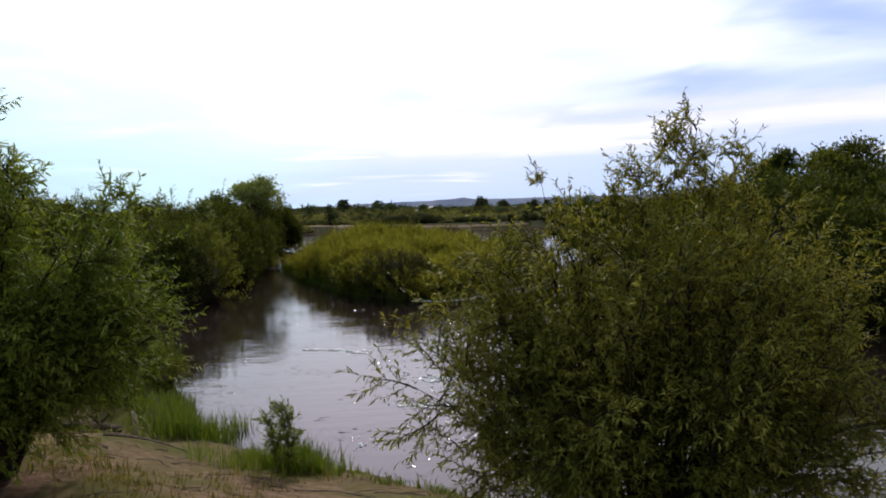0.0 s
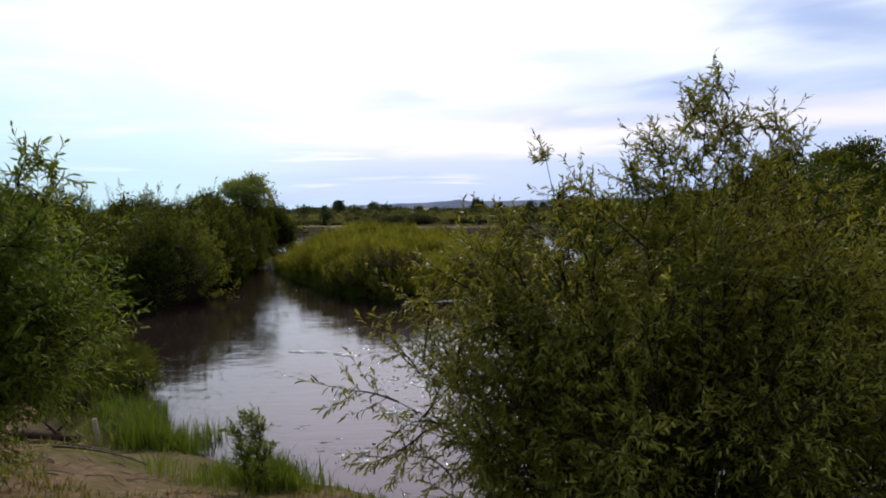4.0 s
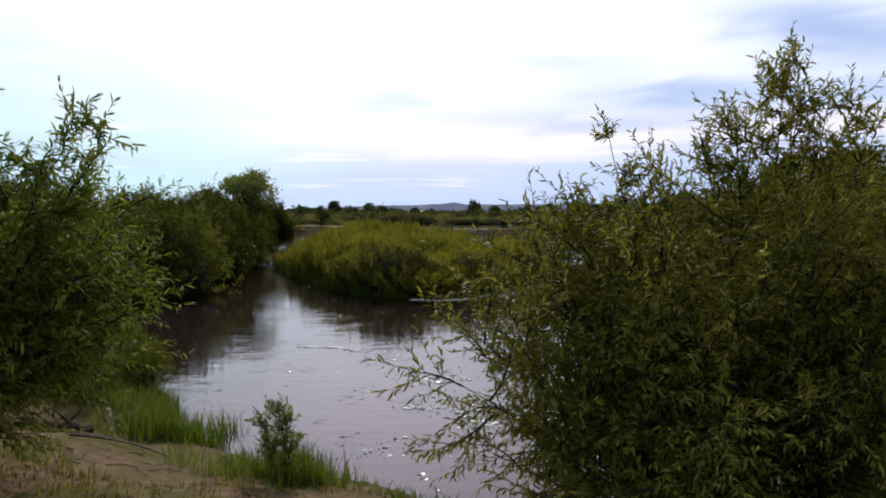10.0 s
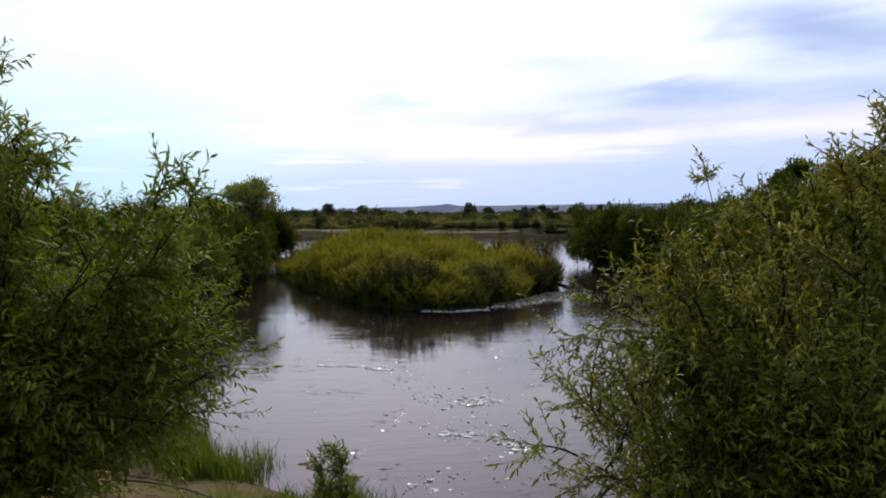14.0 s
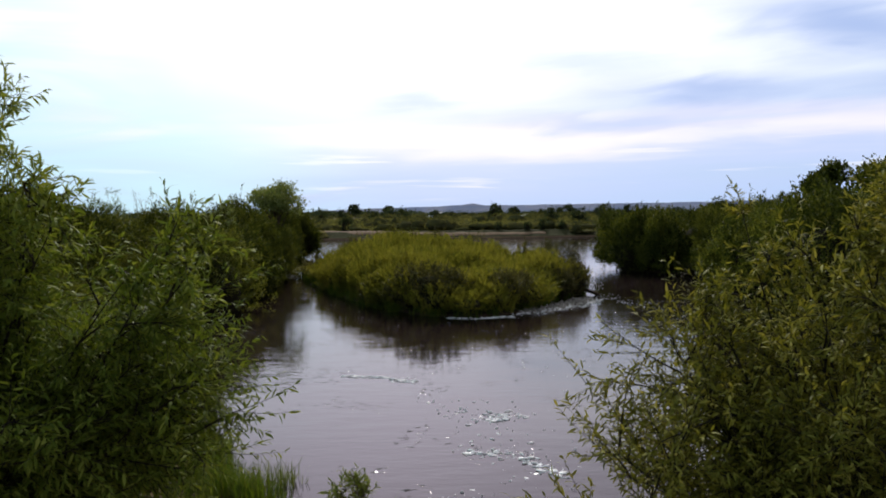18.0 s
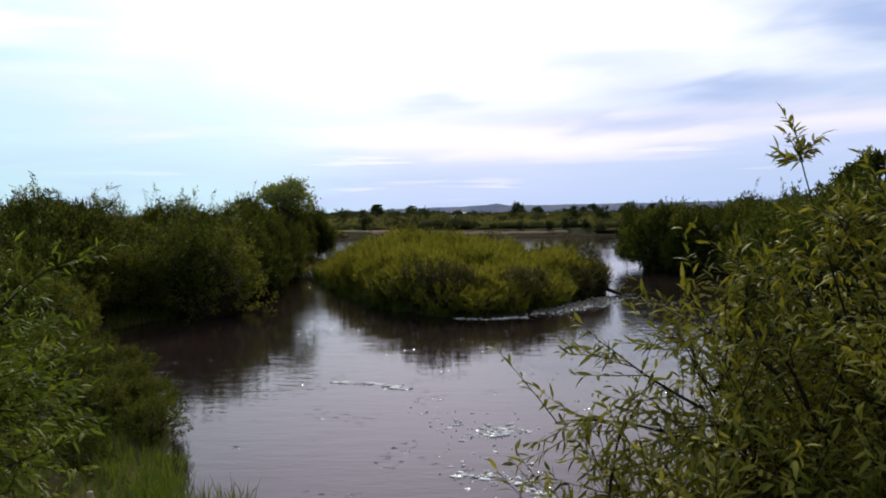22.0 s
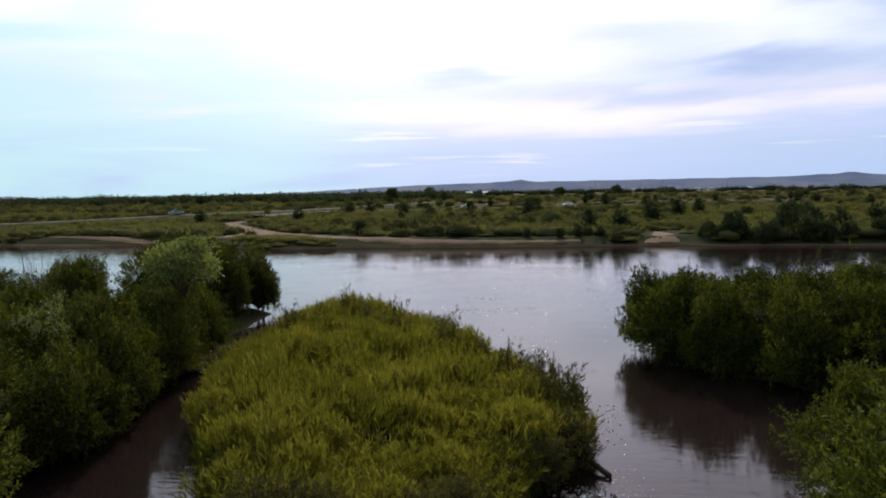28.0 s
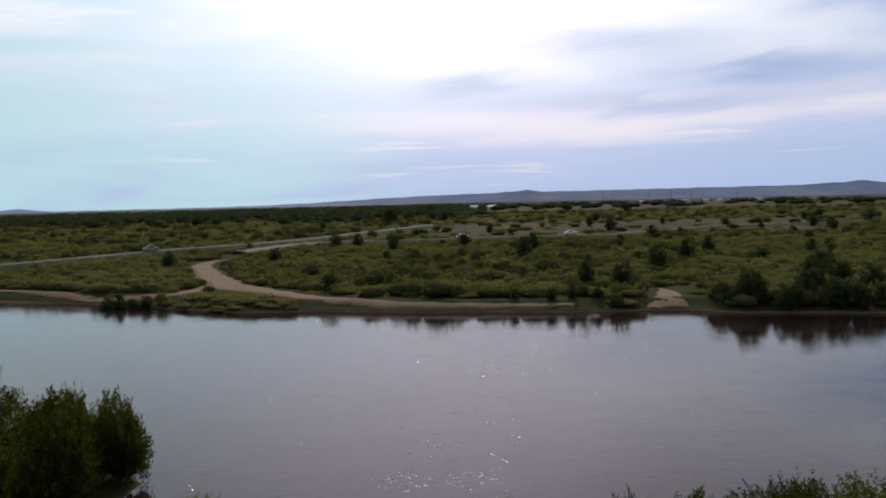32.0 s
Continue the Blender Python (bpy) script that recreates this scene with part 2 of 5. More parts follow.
GRASS_DRY = leaf_material("dry_grass_blade", (0.08, 0.08, 0.020), (0.14, 0.13, 0.035), (0.24, 0.20, 0.07), 0.3, 1.5)


def bark_material(name, a, c):
    m, nt, b = material(name)
    n = noise_tex(nt, 9, 6, 0.65, stretch=(1, 1, 0.25))
    nt.links.new(ramp(nt, n, ((0.3, a), (0.7, c))), b.inputs["Base Color"])
    b.inputs["Roughness"].default_value = 0.9
    b.inputs["Specular IOR Level"].default_value = 0.08
    bump(nt, b, n, 0.6, 0.02)
    return m


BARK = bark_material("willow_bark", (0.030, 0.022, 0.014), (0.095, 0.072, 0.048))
# darker copy of BARK: shade inside the near crowns put into the colour
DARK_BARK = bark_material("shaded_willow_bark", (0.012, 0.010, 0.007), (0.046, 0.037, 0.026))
# not bark: near-black colour that paints the shade inside bush crowns
INNER = bark_material("inner_crown_shade", (0.012, 0.011, 0.006), (0.034, 0.029, 0.015))
WET_WOOD = bark_material("damp_driftwood", (0.022, 0.015, 0.010), (0.085, 0.058, 0.040))
DRIFT = bark_material("driftwood", (0.06, 0.046, 0.034), (0.20, 0.16, 0.125))
PALE_WOOD = bark_material("peeled_wood", (0.32, 0.27, 0.19), (0.58, 0.50, 0.38))


def ground_material():
    """Sand on the near bank, scrubby soil elsewhere, brown meadow and dull green plain far off."""
    m, nt, b = material("river_ground")
    tc = nt.nodes.new("ShaderNodeTexCoord")
    sep = nt.nodes.new("ShaderNodeSeparateXYZ")
    nt.links.new(tc.outputs["Object"], sep.inputs[0])
    fine = noise_tex(nt, 6.0, 8, 0.65)
    mid = noise_tex(nt, 0.55, 5, 0.6)
    wide = noise_tex(nt, 0.02, 6, 0.6)
    sand = ramp(nt, fine, ((0.28, (0.050, 0.033, 0.020)), (0.5, (0.132, 0.085, 0.054)), (0.72, (0.215, 0.142, 0.096))))
    tuft = ramp(nt, mid, ((0.42, (0.0, 0.0, 0.0)), (0.62, (1.0, 1.0, 1.0))))
    near = mix_col(nt, tuft, sand, (0.070, 0.068, 0.020))
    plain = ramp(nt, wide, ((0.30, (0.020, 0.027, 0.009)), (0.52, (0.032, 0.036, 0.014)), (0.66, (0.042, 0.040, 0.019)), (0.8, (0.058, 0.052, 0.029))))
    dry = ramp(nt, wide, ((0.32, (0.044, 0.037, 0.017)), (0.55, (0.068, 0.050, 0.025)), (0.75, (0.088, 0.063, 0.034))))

    def span(sock, lo, hi):
        n = nt.nodes.new("ShaderNodeMapRange")
        n.interpolation_type = "SMOOTHSTEP"
        nt.links.new(sock, n.inputs[0])
        n.inputs[1].default_value, n.inputs[2].default_value = lo, hi
        return n.outputs[0]

    soil = mix_col(nt, mid, (0.024, 0.028, 0.011), (0.046, 0.044, 0.020))
    col = mix_col(nt, span(sep.outputs[1], 13, 17), near, soil)
    # pale sand just above the far waterline
    bank = mix_col(nt, span(sep.outputs[2], 0.22, 0.36), sand, soil)
    col = mix_col(nt, span(sep.outputs[1], 100, 106), col, bank)
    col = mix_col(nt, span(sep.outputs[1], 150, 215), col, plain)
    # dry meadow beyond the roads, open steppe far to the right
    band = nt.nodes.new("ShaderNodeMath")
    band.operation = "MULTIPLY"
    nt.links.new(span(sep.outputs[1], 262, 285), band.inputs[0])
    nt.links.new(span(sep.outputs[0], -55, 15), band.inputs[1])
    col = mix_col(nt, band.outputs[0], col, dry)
    # mud below the water's edge
    col = mix_col(nt, span(sep.outputs[2], 0.16, 0.02), col, (0.075, 0.055, 0.038))
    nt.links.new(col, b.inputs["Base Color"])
    b.inputs["Roughness"].default_value = 0.95
    b.inputs["Specular IOR Level"].default_value = 0.03
    bump(nt, b, fine, 0.7, 0.04)
    return m


GROUND = ground_material()


def plain_material(name, a, c, scale=5.0, rough=0.9, bump_d=0.02):
    m, nt, b = material(name)
    n = noise_tex(nt, scale, 6, 0.6)
    nt.links.new(ramp(nt, n, ((0.3, a), (0.7, c))), b.inputs["Base Color"])
    b.inputs["Roughness"].default_value = rough
    b.inputs["Specular IOR Level"].default_value = 0.1
    if bump_d:
        bump(nt, b, n, 0.5, bump_d)
    return m


SAND = plain_material("pale_river_sand", (0.135, 0.083, 0.052), (0.205, 0.138, 0.090), 1.5)
TURF = plain_material("rough_turf", (0.018, 0.026, 0.007), (0.040, 0.046, 0.014), 0.9)
ROAD = plain_material("gravel_road", (0.14, 0.115, 0.09), (0.22, 0.185, 0.15), 0.8)


def water_material():
    m, nt, b = material("brown_river_water")
    w = noise_tex(nt, 0.10, 3, 0.5)
    nt.links.new(ramp(nt, w, ((0.3, (0.013, 0.008, 0.007)), (0.7, (0.020, 0.012, 0.012)))), b.inputs["Base Color"])
    b.inputs["Roughness"].default_value = 0.06
    b.inputs["IOR"].default_value = 1.33
    b.inputs["Specular IOR Level"].default_value = 0.85
    # small current ripples, longer across the view, in calmer and rougher patches
    r1 = noise_tex(nt, 1.0, 3, 0.55, stretch=(1.1, 3.2, 1))
    r2 = noise_tex(nt, 1.0, 2, 0.5, stretch=(5, 12, 1))
    calm = noise_tex(nt, 0.16, 3, 0.6, stretch=(1, 1.6, 1))
    mul = nt.nodes.new("ShaderNodeMath")
    mul.operation = "MULTIPLY_ADD"
    nt.links.new(r2, mul.inputs[0])
    mul.inputs[1].default_value = 0.25
    nt.links.new(r1, mul.inputs[2])
    amp = nt.nodes.new("ShaderNodeMapRange")
    nt.links.new(calm, amp.inputs[0])
    amp.inputs[1].default_value, amp.inputs[2].default_value = 0.38, 0.68
    amp.inputs[3].default_value, amp.inputs[4].default_value = 0.25, 1.0
    m2 = nt.nodes.new("ShaderNodeMath")
    m2.operation = "MULTIPLY"
    nt.links.new(mul.outputs[0], m2.inputs[0])
    nt.links.new(amp.outputs[0], m2.inputs[1])
    # sharp little wavelets where the current runs quicker
    r3 = noise_tex(nt, 1.0, 2, 0.5, stretch=(5.5, 11, 1))
    run = noise_tex(nt, 0.8, 3, 0.6, stretch=(1, 0.8, 1))
    crest = nt.nodes.new("ShaderNodeMapRange")
    nt.links.new(r3, crest.inputs[0])
    crest.inputs[1].default_value, crest.inputs[2].default_value = 0.62, 0.74
    where = nt.nodes.new("ShaderNodeMapRange")
    nt.links.new(run, where.inputs[0])
    where.inputs[1].default_value, where.inputs[2].default_value = 0.56, 0.67
    peak = nt.nodes.new("ShaderNodeMath")
    peak.operation = "MULTIPLY"
    nt.links.new(crest.outputs[0], peak.inputs[0])
    nt.links.new(where.outputs[0], peak.inputs[1])
    tot = nt.nodes.new("ShaderNodeMath")
    tot.operation = "MULTIPLY_ADD"
    nt.links.new(peak.outputs[0], tot.inputs[0])
    tot.inputs[1].default_value = 2.2
    nt.links.new(m2.outputs[0], tot.inputs[2])
    bump(nt, b, tot.outputs[0], 0.35, 0.04)
    return m


WATER = water_material()


# ---------------------------------------------------------------- mesh helpers
def part(name, bm, mat, parent=None, label=""):
    me = bpy.data.meshes.new(name)
    bm.to_mesh(me)
    bm.free()
    return place_mesh(name, me, mat, parent, label)


def place_mesh(name, me, mat, parent=None, label=""):
    me.materials.append(mat)
    ob = new(name, me)
    if parent is not None:
        ob.parent = parent
    if label:
        ob["label"] = label
    return ob


def array_mesh(name, verts, quads=None, tris=None, smooth=False):
    """A mesh from numpy arrays of vertices, quads and triangles."""
    me = bpy.data.meshes.new(name)
    nq = 0 if quads is None else len(quads)
    ntr = 0 if tris is None else len(tris)
    loops = np.concatenate([a.ravel() for a in (quads, tris) if a is not None and len(a)]).astype(np.int32)
    me.vertices.add(len(verts))
    me.vertices.foreach_set("co", np.asarray(verts, np.float32).ravel())
    me.loops.add(len(loops))
    me.loops.foreach_set("vertex_index", loops)
    me.polygons.add(nq + ntr)
    starts = np.concatenate([np.arange(nq) * 4, nq * 4 + np.arange(ntr) * 3]).astype(np.int32)
    me.polygons.foreach_set("loop_start", starts)
    if smooth:
        me.polygons.foreach_set("use_smooth", np.ones(nq + ntr, bool))
    me.update(calc_edges=True)
    return me


rng = np.random.default_rng(7)


def unit(v):
    return v / np.maximum(np.linalg.norm(v, axis=-1, keepdims=True), 1e-9)


def leaf_arrays(c, d, length, width, fold=0.25, droop=0.15):
    """Pointed leaves: base c, direction d. Six vertices and four triangles each."""
    n = len(c)
    d = unit(d)
    up = np.tile([0.0, 0.0, 1.0], (n, 1)) + rng.normal(0, 0.7, (n, 3))
    s = unit(np.cross(d, up))
    nn = np.cross(s, d)
    L_, W = length[:, None], width[:, None]
    v = np.empty((n, 6, 3))
    v[:, 0] = c
    m1, m2 = c + d * L_ * 0.34, c + d * L_ * 0.68 - nn * L_ * droop * 0.4
    v[:, 1], v[:, 2] = m1 - s * W * 0.5 + nn * W * fold, m1 + s * W * 0.5 + nn * W * fold
    v[:, 3], v[:, 4] = m2 - s * W * 0.4 + nn * W * fold, m2 + s * W * 0.4 + nn * W * fold
    v[:, 5] = c + d * L_ - nn * L_ * droop
    i = np.arange(n)[:, None] * 6
    quads = i + np.array([[1, 2, 4, 3]])
    tris = np.concatenate([i + np.array([[0, 2, 1]]), i + np.array([[3, 4, 5]])])
    return v.reshape(-1, 3), quads, tris


def card_arrays(c, d, length, width):
    """Leaf sprays for plants further off: one folded rhomb each."""
    n = len(c)
    d = unit(d)
    s = unit(np.cross(d, rng.normal(0, 1, (n, 3))))
    nn = np.cross(s, d)
    L_, W = length[:, None], width[:, None]
    v = np.empty((n, 4, 3))
    v[:, 0], v[:, 2] = c, c + d * L_
    mid = c + d * L_ * 0.45 + nn * W * 0.25
    v[:, 1], v[:, 3] = mid - s * W * 0.5, mid + s * W * 0.5
    return v.reshape(-1, 3), np.arange(n)[:, None] * 4 + np.array([[0, 1, 2, 3]])


def tube_arrays(path, r0, r1, sides=5, power=1.0):
    """A tapered tube along a polyline."""
    p = np.asarray(path, float)
    n = len(p)
    t = unit(np.gradient(p, axis=0))
    ref = np.array([0.31, 0.77, 0.55])
    a = unit(np.cross(t, ref))
    b = np.cross(t, a)
    r = (r1 + (r0 - r1) * np.linspace(1, 0, n) ** power)[:, None, None]
    ang = np.linspace(0, 2 * np.pi, sides, endpoint=False)
    ring = a[:, None] * np.cos(ang)[None, :, None] + b[:, None] * np.sin(ang)[None, :, None]
    v = (p[:, None] + ring * r).reshape(-1, 3)
    i, j = np.meshgrid(np.arange(n - 1), np.arange(sides), indexing="ij")
    k = (j + 1) % sides
    q = np.stack([i * sides + j, i * sides + k, (i + 1) * sides + k, (i + 1) * sides + j], -1).reshape(-1, 4)
    return v, q


def join_tubes(tubes):
    vs, qs, base = [], [], 0
    for v, q in tubes:
        vs.append(v)
        qs.append(q + base)
        base += len(v)
    return np.concatenate(vs), np.concatenate(qs)


def bend(a, b, lift, n=9, wob=0.05):
    """A curved line from a to b that first rises."""
    a, b = np.asarray(a, float), np.asarray(b, float)
    mid = (a + b) / 2 + np.array([0, 0, lift]) + rng.normal(0, wob, 3)
    t = np.linspace(0, 1, n)[:, None]
    return (1 - t) ** 2 * a + 2 * t * (1 - t) * mid + t * t * b


def at_frac(path, f):
    x = f * (len(path) - 1)
    i = min(int(x), len(path) - 2)
    return path[i] + (path[i + 1] - path[i]) * (x - i)


def willow(name, base, targets, mat, label, category, stem_r=0.035, sec=9, sec_len=0.8, twigs=8, twig_len=0.38, leaves=15,
           leaf=0.075, hang=0.1, first=0.3, lift=0.25, bark=BARK, group=""):
    """A willow with stems from its base to the targets, side branches, twigs and single leaves."""
    root = tagged(new(name), label, category, group)
    root.location = base
    base = np.asarray(base, float)
    c_all, d_all, fine = [], [], []
    for k, t in enumerate(targets):
        tgt = np.asarray(t[:3], float) - base
        stem = bend(rng.normal(0, 0.12, 3) * (1, 1, 0), tgt, lift * np.linalg.norm(tgt) * 0.5, 12, 0.12)
        ln = np.linalg.norm(tgt)
        v, q = tube_arrays(stem, stem_r * (0.55 + 0.18 * ln), 0.003, 6, 1.7)
        place_mesh("stem", array_mesh("stem", v, q, smooth=True), bark, root)
        dens = t[3] if len(t) > 3 else 1.0
        reach = t[4] if len(t) > 4 else 1.0
        for i in range(int(sec * dens)):
            f = first + (1 - first) * (i + rng.random()) / max(1, int(sec * dens))
            p0 = at_frac(stem, f)
            ahead = unit(at_frac(stem, min(1, f + 0.08)) - at_frac(stem, max(0, f - 0.08)))
            d = unit(ahead * 0.7 + unit(rng.normal(0, 1, 3)) * 0.75 + np.array([0, 0, 0.12]))
            sl = sec_len * reach * (0.5 + 0.7 * rng.random()) * (1.15 - 0.55 * f)
            br = bend(p0, p0 + d * sl, 0.08 * sl, 6, 0.05)
            fine.append(tube_arrays(br, 0.009, 0.003, 4))
            for j in range(twigs):
                g = 0.15 + 0.85 * (j + rng.random()) / twigs
                q0 = at_frac(br, min(1, g))
                td = unit(unit(br[-1] - br[0]) * 0.8 + unit(rng.normal(0, 1, 3)) * 0.7 + np.array([0, 0, 0.1 - hang]))
                tl = twig_len * (0.45 + 0.55 * reach) * (0.6 + 0.7 * rng.random())
                tw = bend(q0, q0 + td * tl, -0.03, 4, 0.02)
                fine.append(tube_arrays(tw, 0.0035, 0.0012, 3))
                u = np.linspace(0.08, 1.0, leaves)
                pts = np.stack([np.interp(u * 3, np.arange(4), tw[:, a]) for a in range(3)], -1)
                side = unit(rng.normal(0, 1, (leaves, 3)))
                c_all.append(pts)
                d_all.append(td * 0.75 + side * 0.65 + np.array([0, 0, -hang]))
    v, q = join_tubes(fine)
    tagged(place_mesh("brushwood", array_mesh("brushwood", v, q, smooth=True), bark, root), kind="stuff")
    c, d = np.concatenate(c_all), np.concatenate(d_all)
    n = len(c)
    v, q, tr = leaf_arrays(c, d, leaf * rng.uniform(0.6, 1.2, n), leaf * 0.185 * rng.uniform(0.8, 1.3, n))
    place_mesh("foliage", array_mesh("foliage", v, q, tr), mat, root)
    return root


def lump(seed, p):
    """Bulges for crown outlines: several waves over direction p."""
    r = np.random.default_rng(seed)
    out = np.zeros(len(p))
    for k in range(7):
        f = unit(r.normal(0, 1, 3)) * (2.2 + 1.1 * k)
        out += np.sin(p @ f + r.random() * 6.28) / (1.6 + 0.8 * k)
    return out


def core_arrays(seed, rx, ry, h, rough=0.22, nu=20, nv=12, z0=0.0):
    """A closed lumpy mound, the shaded inside of a crown."""
    u = np.linspace(0, 2 * np.pi, nu, endpoint=False)
    w = np.linspace(-0.5 * np.pi, 0.5 * np.pi, nv)
    uu, ww = np.meshgrid(u, w, indexing="ij")
    p = np.stack([np.cos(uu) * np.cos(ww), np.sin(uu) * np.cos(ww), np.sin(ww)], -1).reshape(-1, 3)
    r = 1 + rough * lump(seed, p)
    v = p * r[:, None] * np.array([rx, ry, h / 2]) + np.array([0, 0, h / 2 + z0])
    i, j = np.meshgrid(np.arange(nu), np.arange(nv - 1), indexing="ij")
    k = (i + 1) % nu
    q = np.stack([i * nv + j, k * nv + j, k * nv + j + 1, i * nv + j + 1], -1).reshape(-1, 4)
    return v, q


def crown_points(seed, n, rx, ry, h, rough=0.22, shell=0.18, z0=0.0):
    """Points and outward directions spread over the skin of such a mound."""
    p = unit(rng.normal(0, 1, (n, 3)))
    p[:, 2] = np.where(p[:, 2] < -0.75, -p[:, 2], p[:, 2])
    r = (1 + rough * lump(seed, p)) * (1 + rng.normal(0, shell, n) * 0.5)
    c = p * r[:, None] * np.array([rx, ry, h / 2]) + np.array([0, 0, h / 2 + z0])
    return c, p


def sprig_arrays(c, d, length, per, fan, size, width, splay):
    """Leaf sprays set along short shoots that start at c and run towards d."""
    n = len(c)
    u = rng.random((n, per, 1))
    d = unit(d)
    pos = c[:, None] + d[:, None] * length[:, None, None] * u + rng.normal(0, 1, (n, per, 3)) * fan * (1.15 - u)
    way = d[:, None] * 0.9 + rng.normal(0, splay, (n, per, 3))
    m = n * per
    return card_arrays(pos.reshape(m, 3), way.reshape(m, 3), size * rng.uniform(0.6, 1.4, m), size * width * rng.uniform(0.7, 1.3, m))


def bush(name, seed, rx, ry, h, mat, label, n=5000, size=0.14, up=0.6, category="bush", group="", stems=5, rough=0.22, z0=0.0, shoots=30, width=0.32, core=0.70, sprig=0.6, fan=0.09, per=26, splay=0.55):
    """A dense bush at the origin: stems, a core coloured dark as shade, and leafy shoots of uneven length that give it
    a ragged outline.
    """
    root = tagged(new(name), label, category, group)
    for k in range(stems):
        a = 6.28 * k / stems + rng.random()
        tip = np.array([math.cos(a) * rx * 0.6, math.sin(a) * ry * 0.6, z0 + h * (0.6 + 0.2 * rng.random())])
        v, q = tube_arrays(bend((math.cos(a) * 0.15, math.sin(a) * 0.15, -0.3), tip, 0.2, 7, 0.1), 0.03 + 0.012 * h, 0.012, 5)
        place_mesh("stem", array_mesh("stem", v, q, smooth=True), BARK, root)
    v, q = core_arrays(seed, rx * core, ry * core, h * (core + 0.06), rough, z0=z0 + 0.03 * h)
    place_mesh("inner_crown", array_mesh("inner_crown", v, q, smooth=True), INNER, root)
    c, p = crown_points(seed, n // per, rx, ry, h, rough, 0.22, z0=z0)
    # fewer sprigs towards the ground, so the dark core shows there as shade
    keep = (c[:, 2] > 0.05) & (rng.random(len(c)) < 0.25 + 1.7 * (c[:, 2] - z0) / h)
    c, p = c[keep], p[keep]
    d = unit(p * 0.75 + rng.normal(0, 0.33, p.shape) + np.array([0, 0, up]))
    length = sprig * rng.uniform(0.55, 1.3, len(c))
    # a few long shoots near the top
    long = (p[:, 2] > 0.15) & (rng.random(len(c)) < shoots / max(1, len(c)) * 2.5)
    length = np.where(long, length * 1.7, length)
    v, q = sprig_arrays(c - d * length[:, None] * 0.62, d, length, per, fan, size, width, splay)
    place_mesh("foliage", array_mesh("foliage", v, q), mat, root)
    return root


def spread(proto, spots, label=None):
    """Copies of a thing at x, y, z with turn and scale."""
    for s in spots:
        x, y, z, turn, sx, sz = s[:6]
        m = Matrix.Translation((x, y, z)) @ Matrix.Rotation(turn, 4, "Z") @ Matrix.Diagonal((sx, sx, sz, 1))
        ob = copy_thing(proto, m)
        if label:
            ob["label"] = label


# ---------------------------------------------------------------- ground and water
# outlines of the land (x, y), in metres
NEAR_BANK = [(-60, -60), (60, -60), (60, 4), (14, 3.8), (7, 5.5), (3.2, 8.3), (0.4, 10.0), (-0.9, 10.6), (-2.6, 11.5), (-4.2, 12.6), (-5.4, 14.6),
             (-6.6, 17.0), (-8.5, 19.8), (-10.4, 22.4), (-14.1, 24.2), (-12.5, 29.3), (-10.7, 33.0), (-11.5, 38.2), (-11.2, 42.0), (-11.8, 46), (-12.4, 52.0),
             (-12.8, 58.0), (-12.6, 62.5), (-12.4, 66.0), (-16, 68.5), (-24, 70), (-36, 74), (-60, 80)]
ISLAND = [(-11.6, 51.0), (-10.4, 45.7), (-8.0, 39.8), (-5.7, 34.8), (-3.8, 31.9), (-2.0, 30.5), (-0.2, 30.0), (1.5, 30.8), (2.4, 32.3), (4.4, 35.4), (6.0, 38.2), (6.5, 41),
          (5.0, 44.8), (3.2, 49.0), (1.2, 52.5), (-0.8, 55), (-4, 58), (-8, 61), (-11, 58)]
RIGHT_BANK = [(60, 14), (22, 17), (13, 19.5), (9.8, 22.8), (8.7, 24.6), (8.0, 26.3), (8.3, 29.0), (9.4, 32), (11.0, 36.5), (14.5, 40.2), (16.8, 43.0), (14.0, 46.4), (12.0, 48.2), (10.3, 51.0), (9.7, 54.5), (10.6, 58),
              (14, 61), (21, 63), (30, 62), (60, 60)]
FAR_BANK = [(-600, 230), (-160, 152), (-76, 135.4), (-60, 132.6), (-47, 128.6), (-39, 125.4), (-31, 122.7), (-20, 122.9), (-8.3, 121.6), (3.3, 121.1), (14.5, 120.9), (25.6, 121.7),
            (31.8, 121.6), (36, 119.4), (53.6, 118.4), (90, 114), (200, 106), (600, 90), (600, 6000), (-600, 6000)]


def inside_dist(poly, px, py):
    """Distance to the outline, positive inside."""
    p = np.array(poly, float)
    a, b = p, np.roll(p, -1, 0)
    d = np.full(px.shape, 1e9)
    ins = np.zeros(px.shape, bool)
    for (ax, ay), (bx, by) in zip(a, b):
        ex, ey = bx - ax, by - ay
        t = np.clip(((px - ax) * ex + (py - ay) * ey) / (ex * ex + ey * ey), 0, 1)
        d = np.minimum(d, np.hypot(px - ax - t * ex, py - ay - t * ey))
        cross = ((ay > py) != (by > py))
        with np.errstate(divide="ignore", invalid="ignore"):
            xi = ax + (py - ay) / (by - ay + 1e-12) * ex
        ins ^= cross & (px < xi)
    return np.where(ins, d, -d)


def waves(x, y, s, seed):
    r = np.random.default_rng(seed)
    out = np.zeros_like(x)
    for k in range(6):
        a, f = r.random() * 6.28, s * (0.6 + 0.5 * k)
        out += np.sin((x * math.cos(a) + y * math.sin(a)) * f + r.random() * 6.28) / (1.5 + k)
    return out


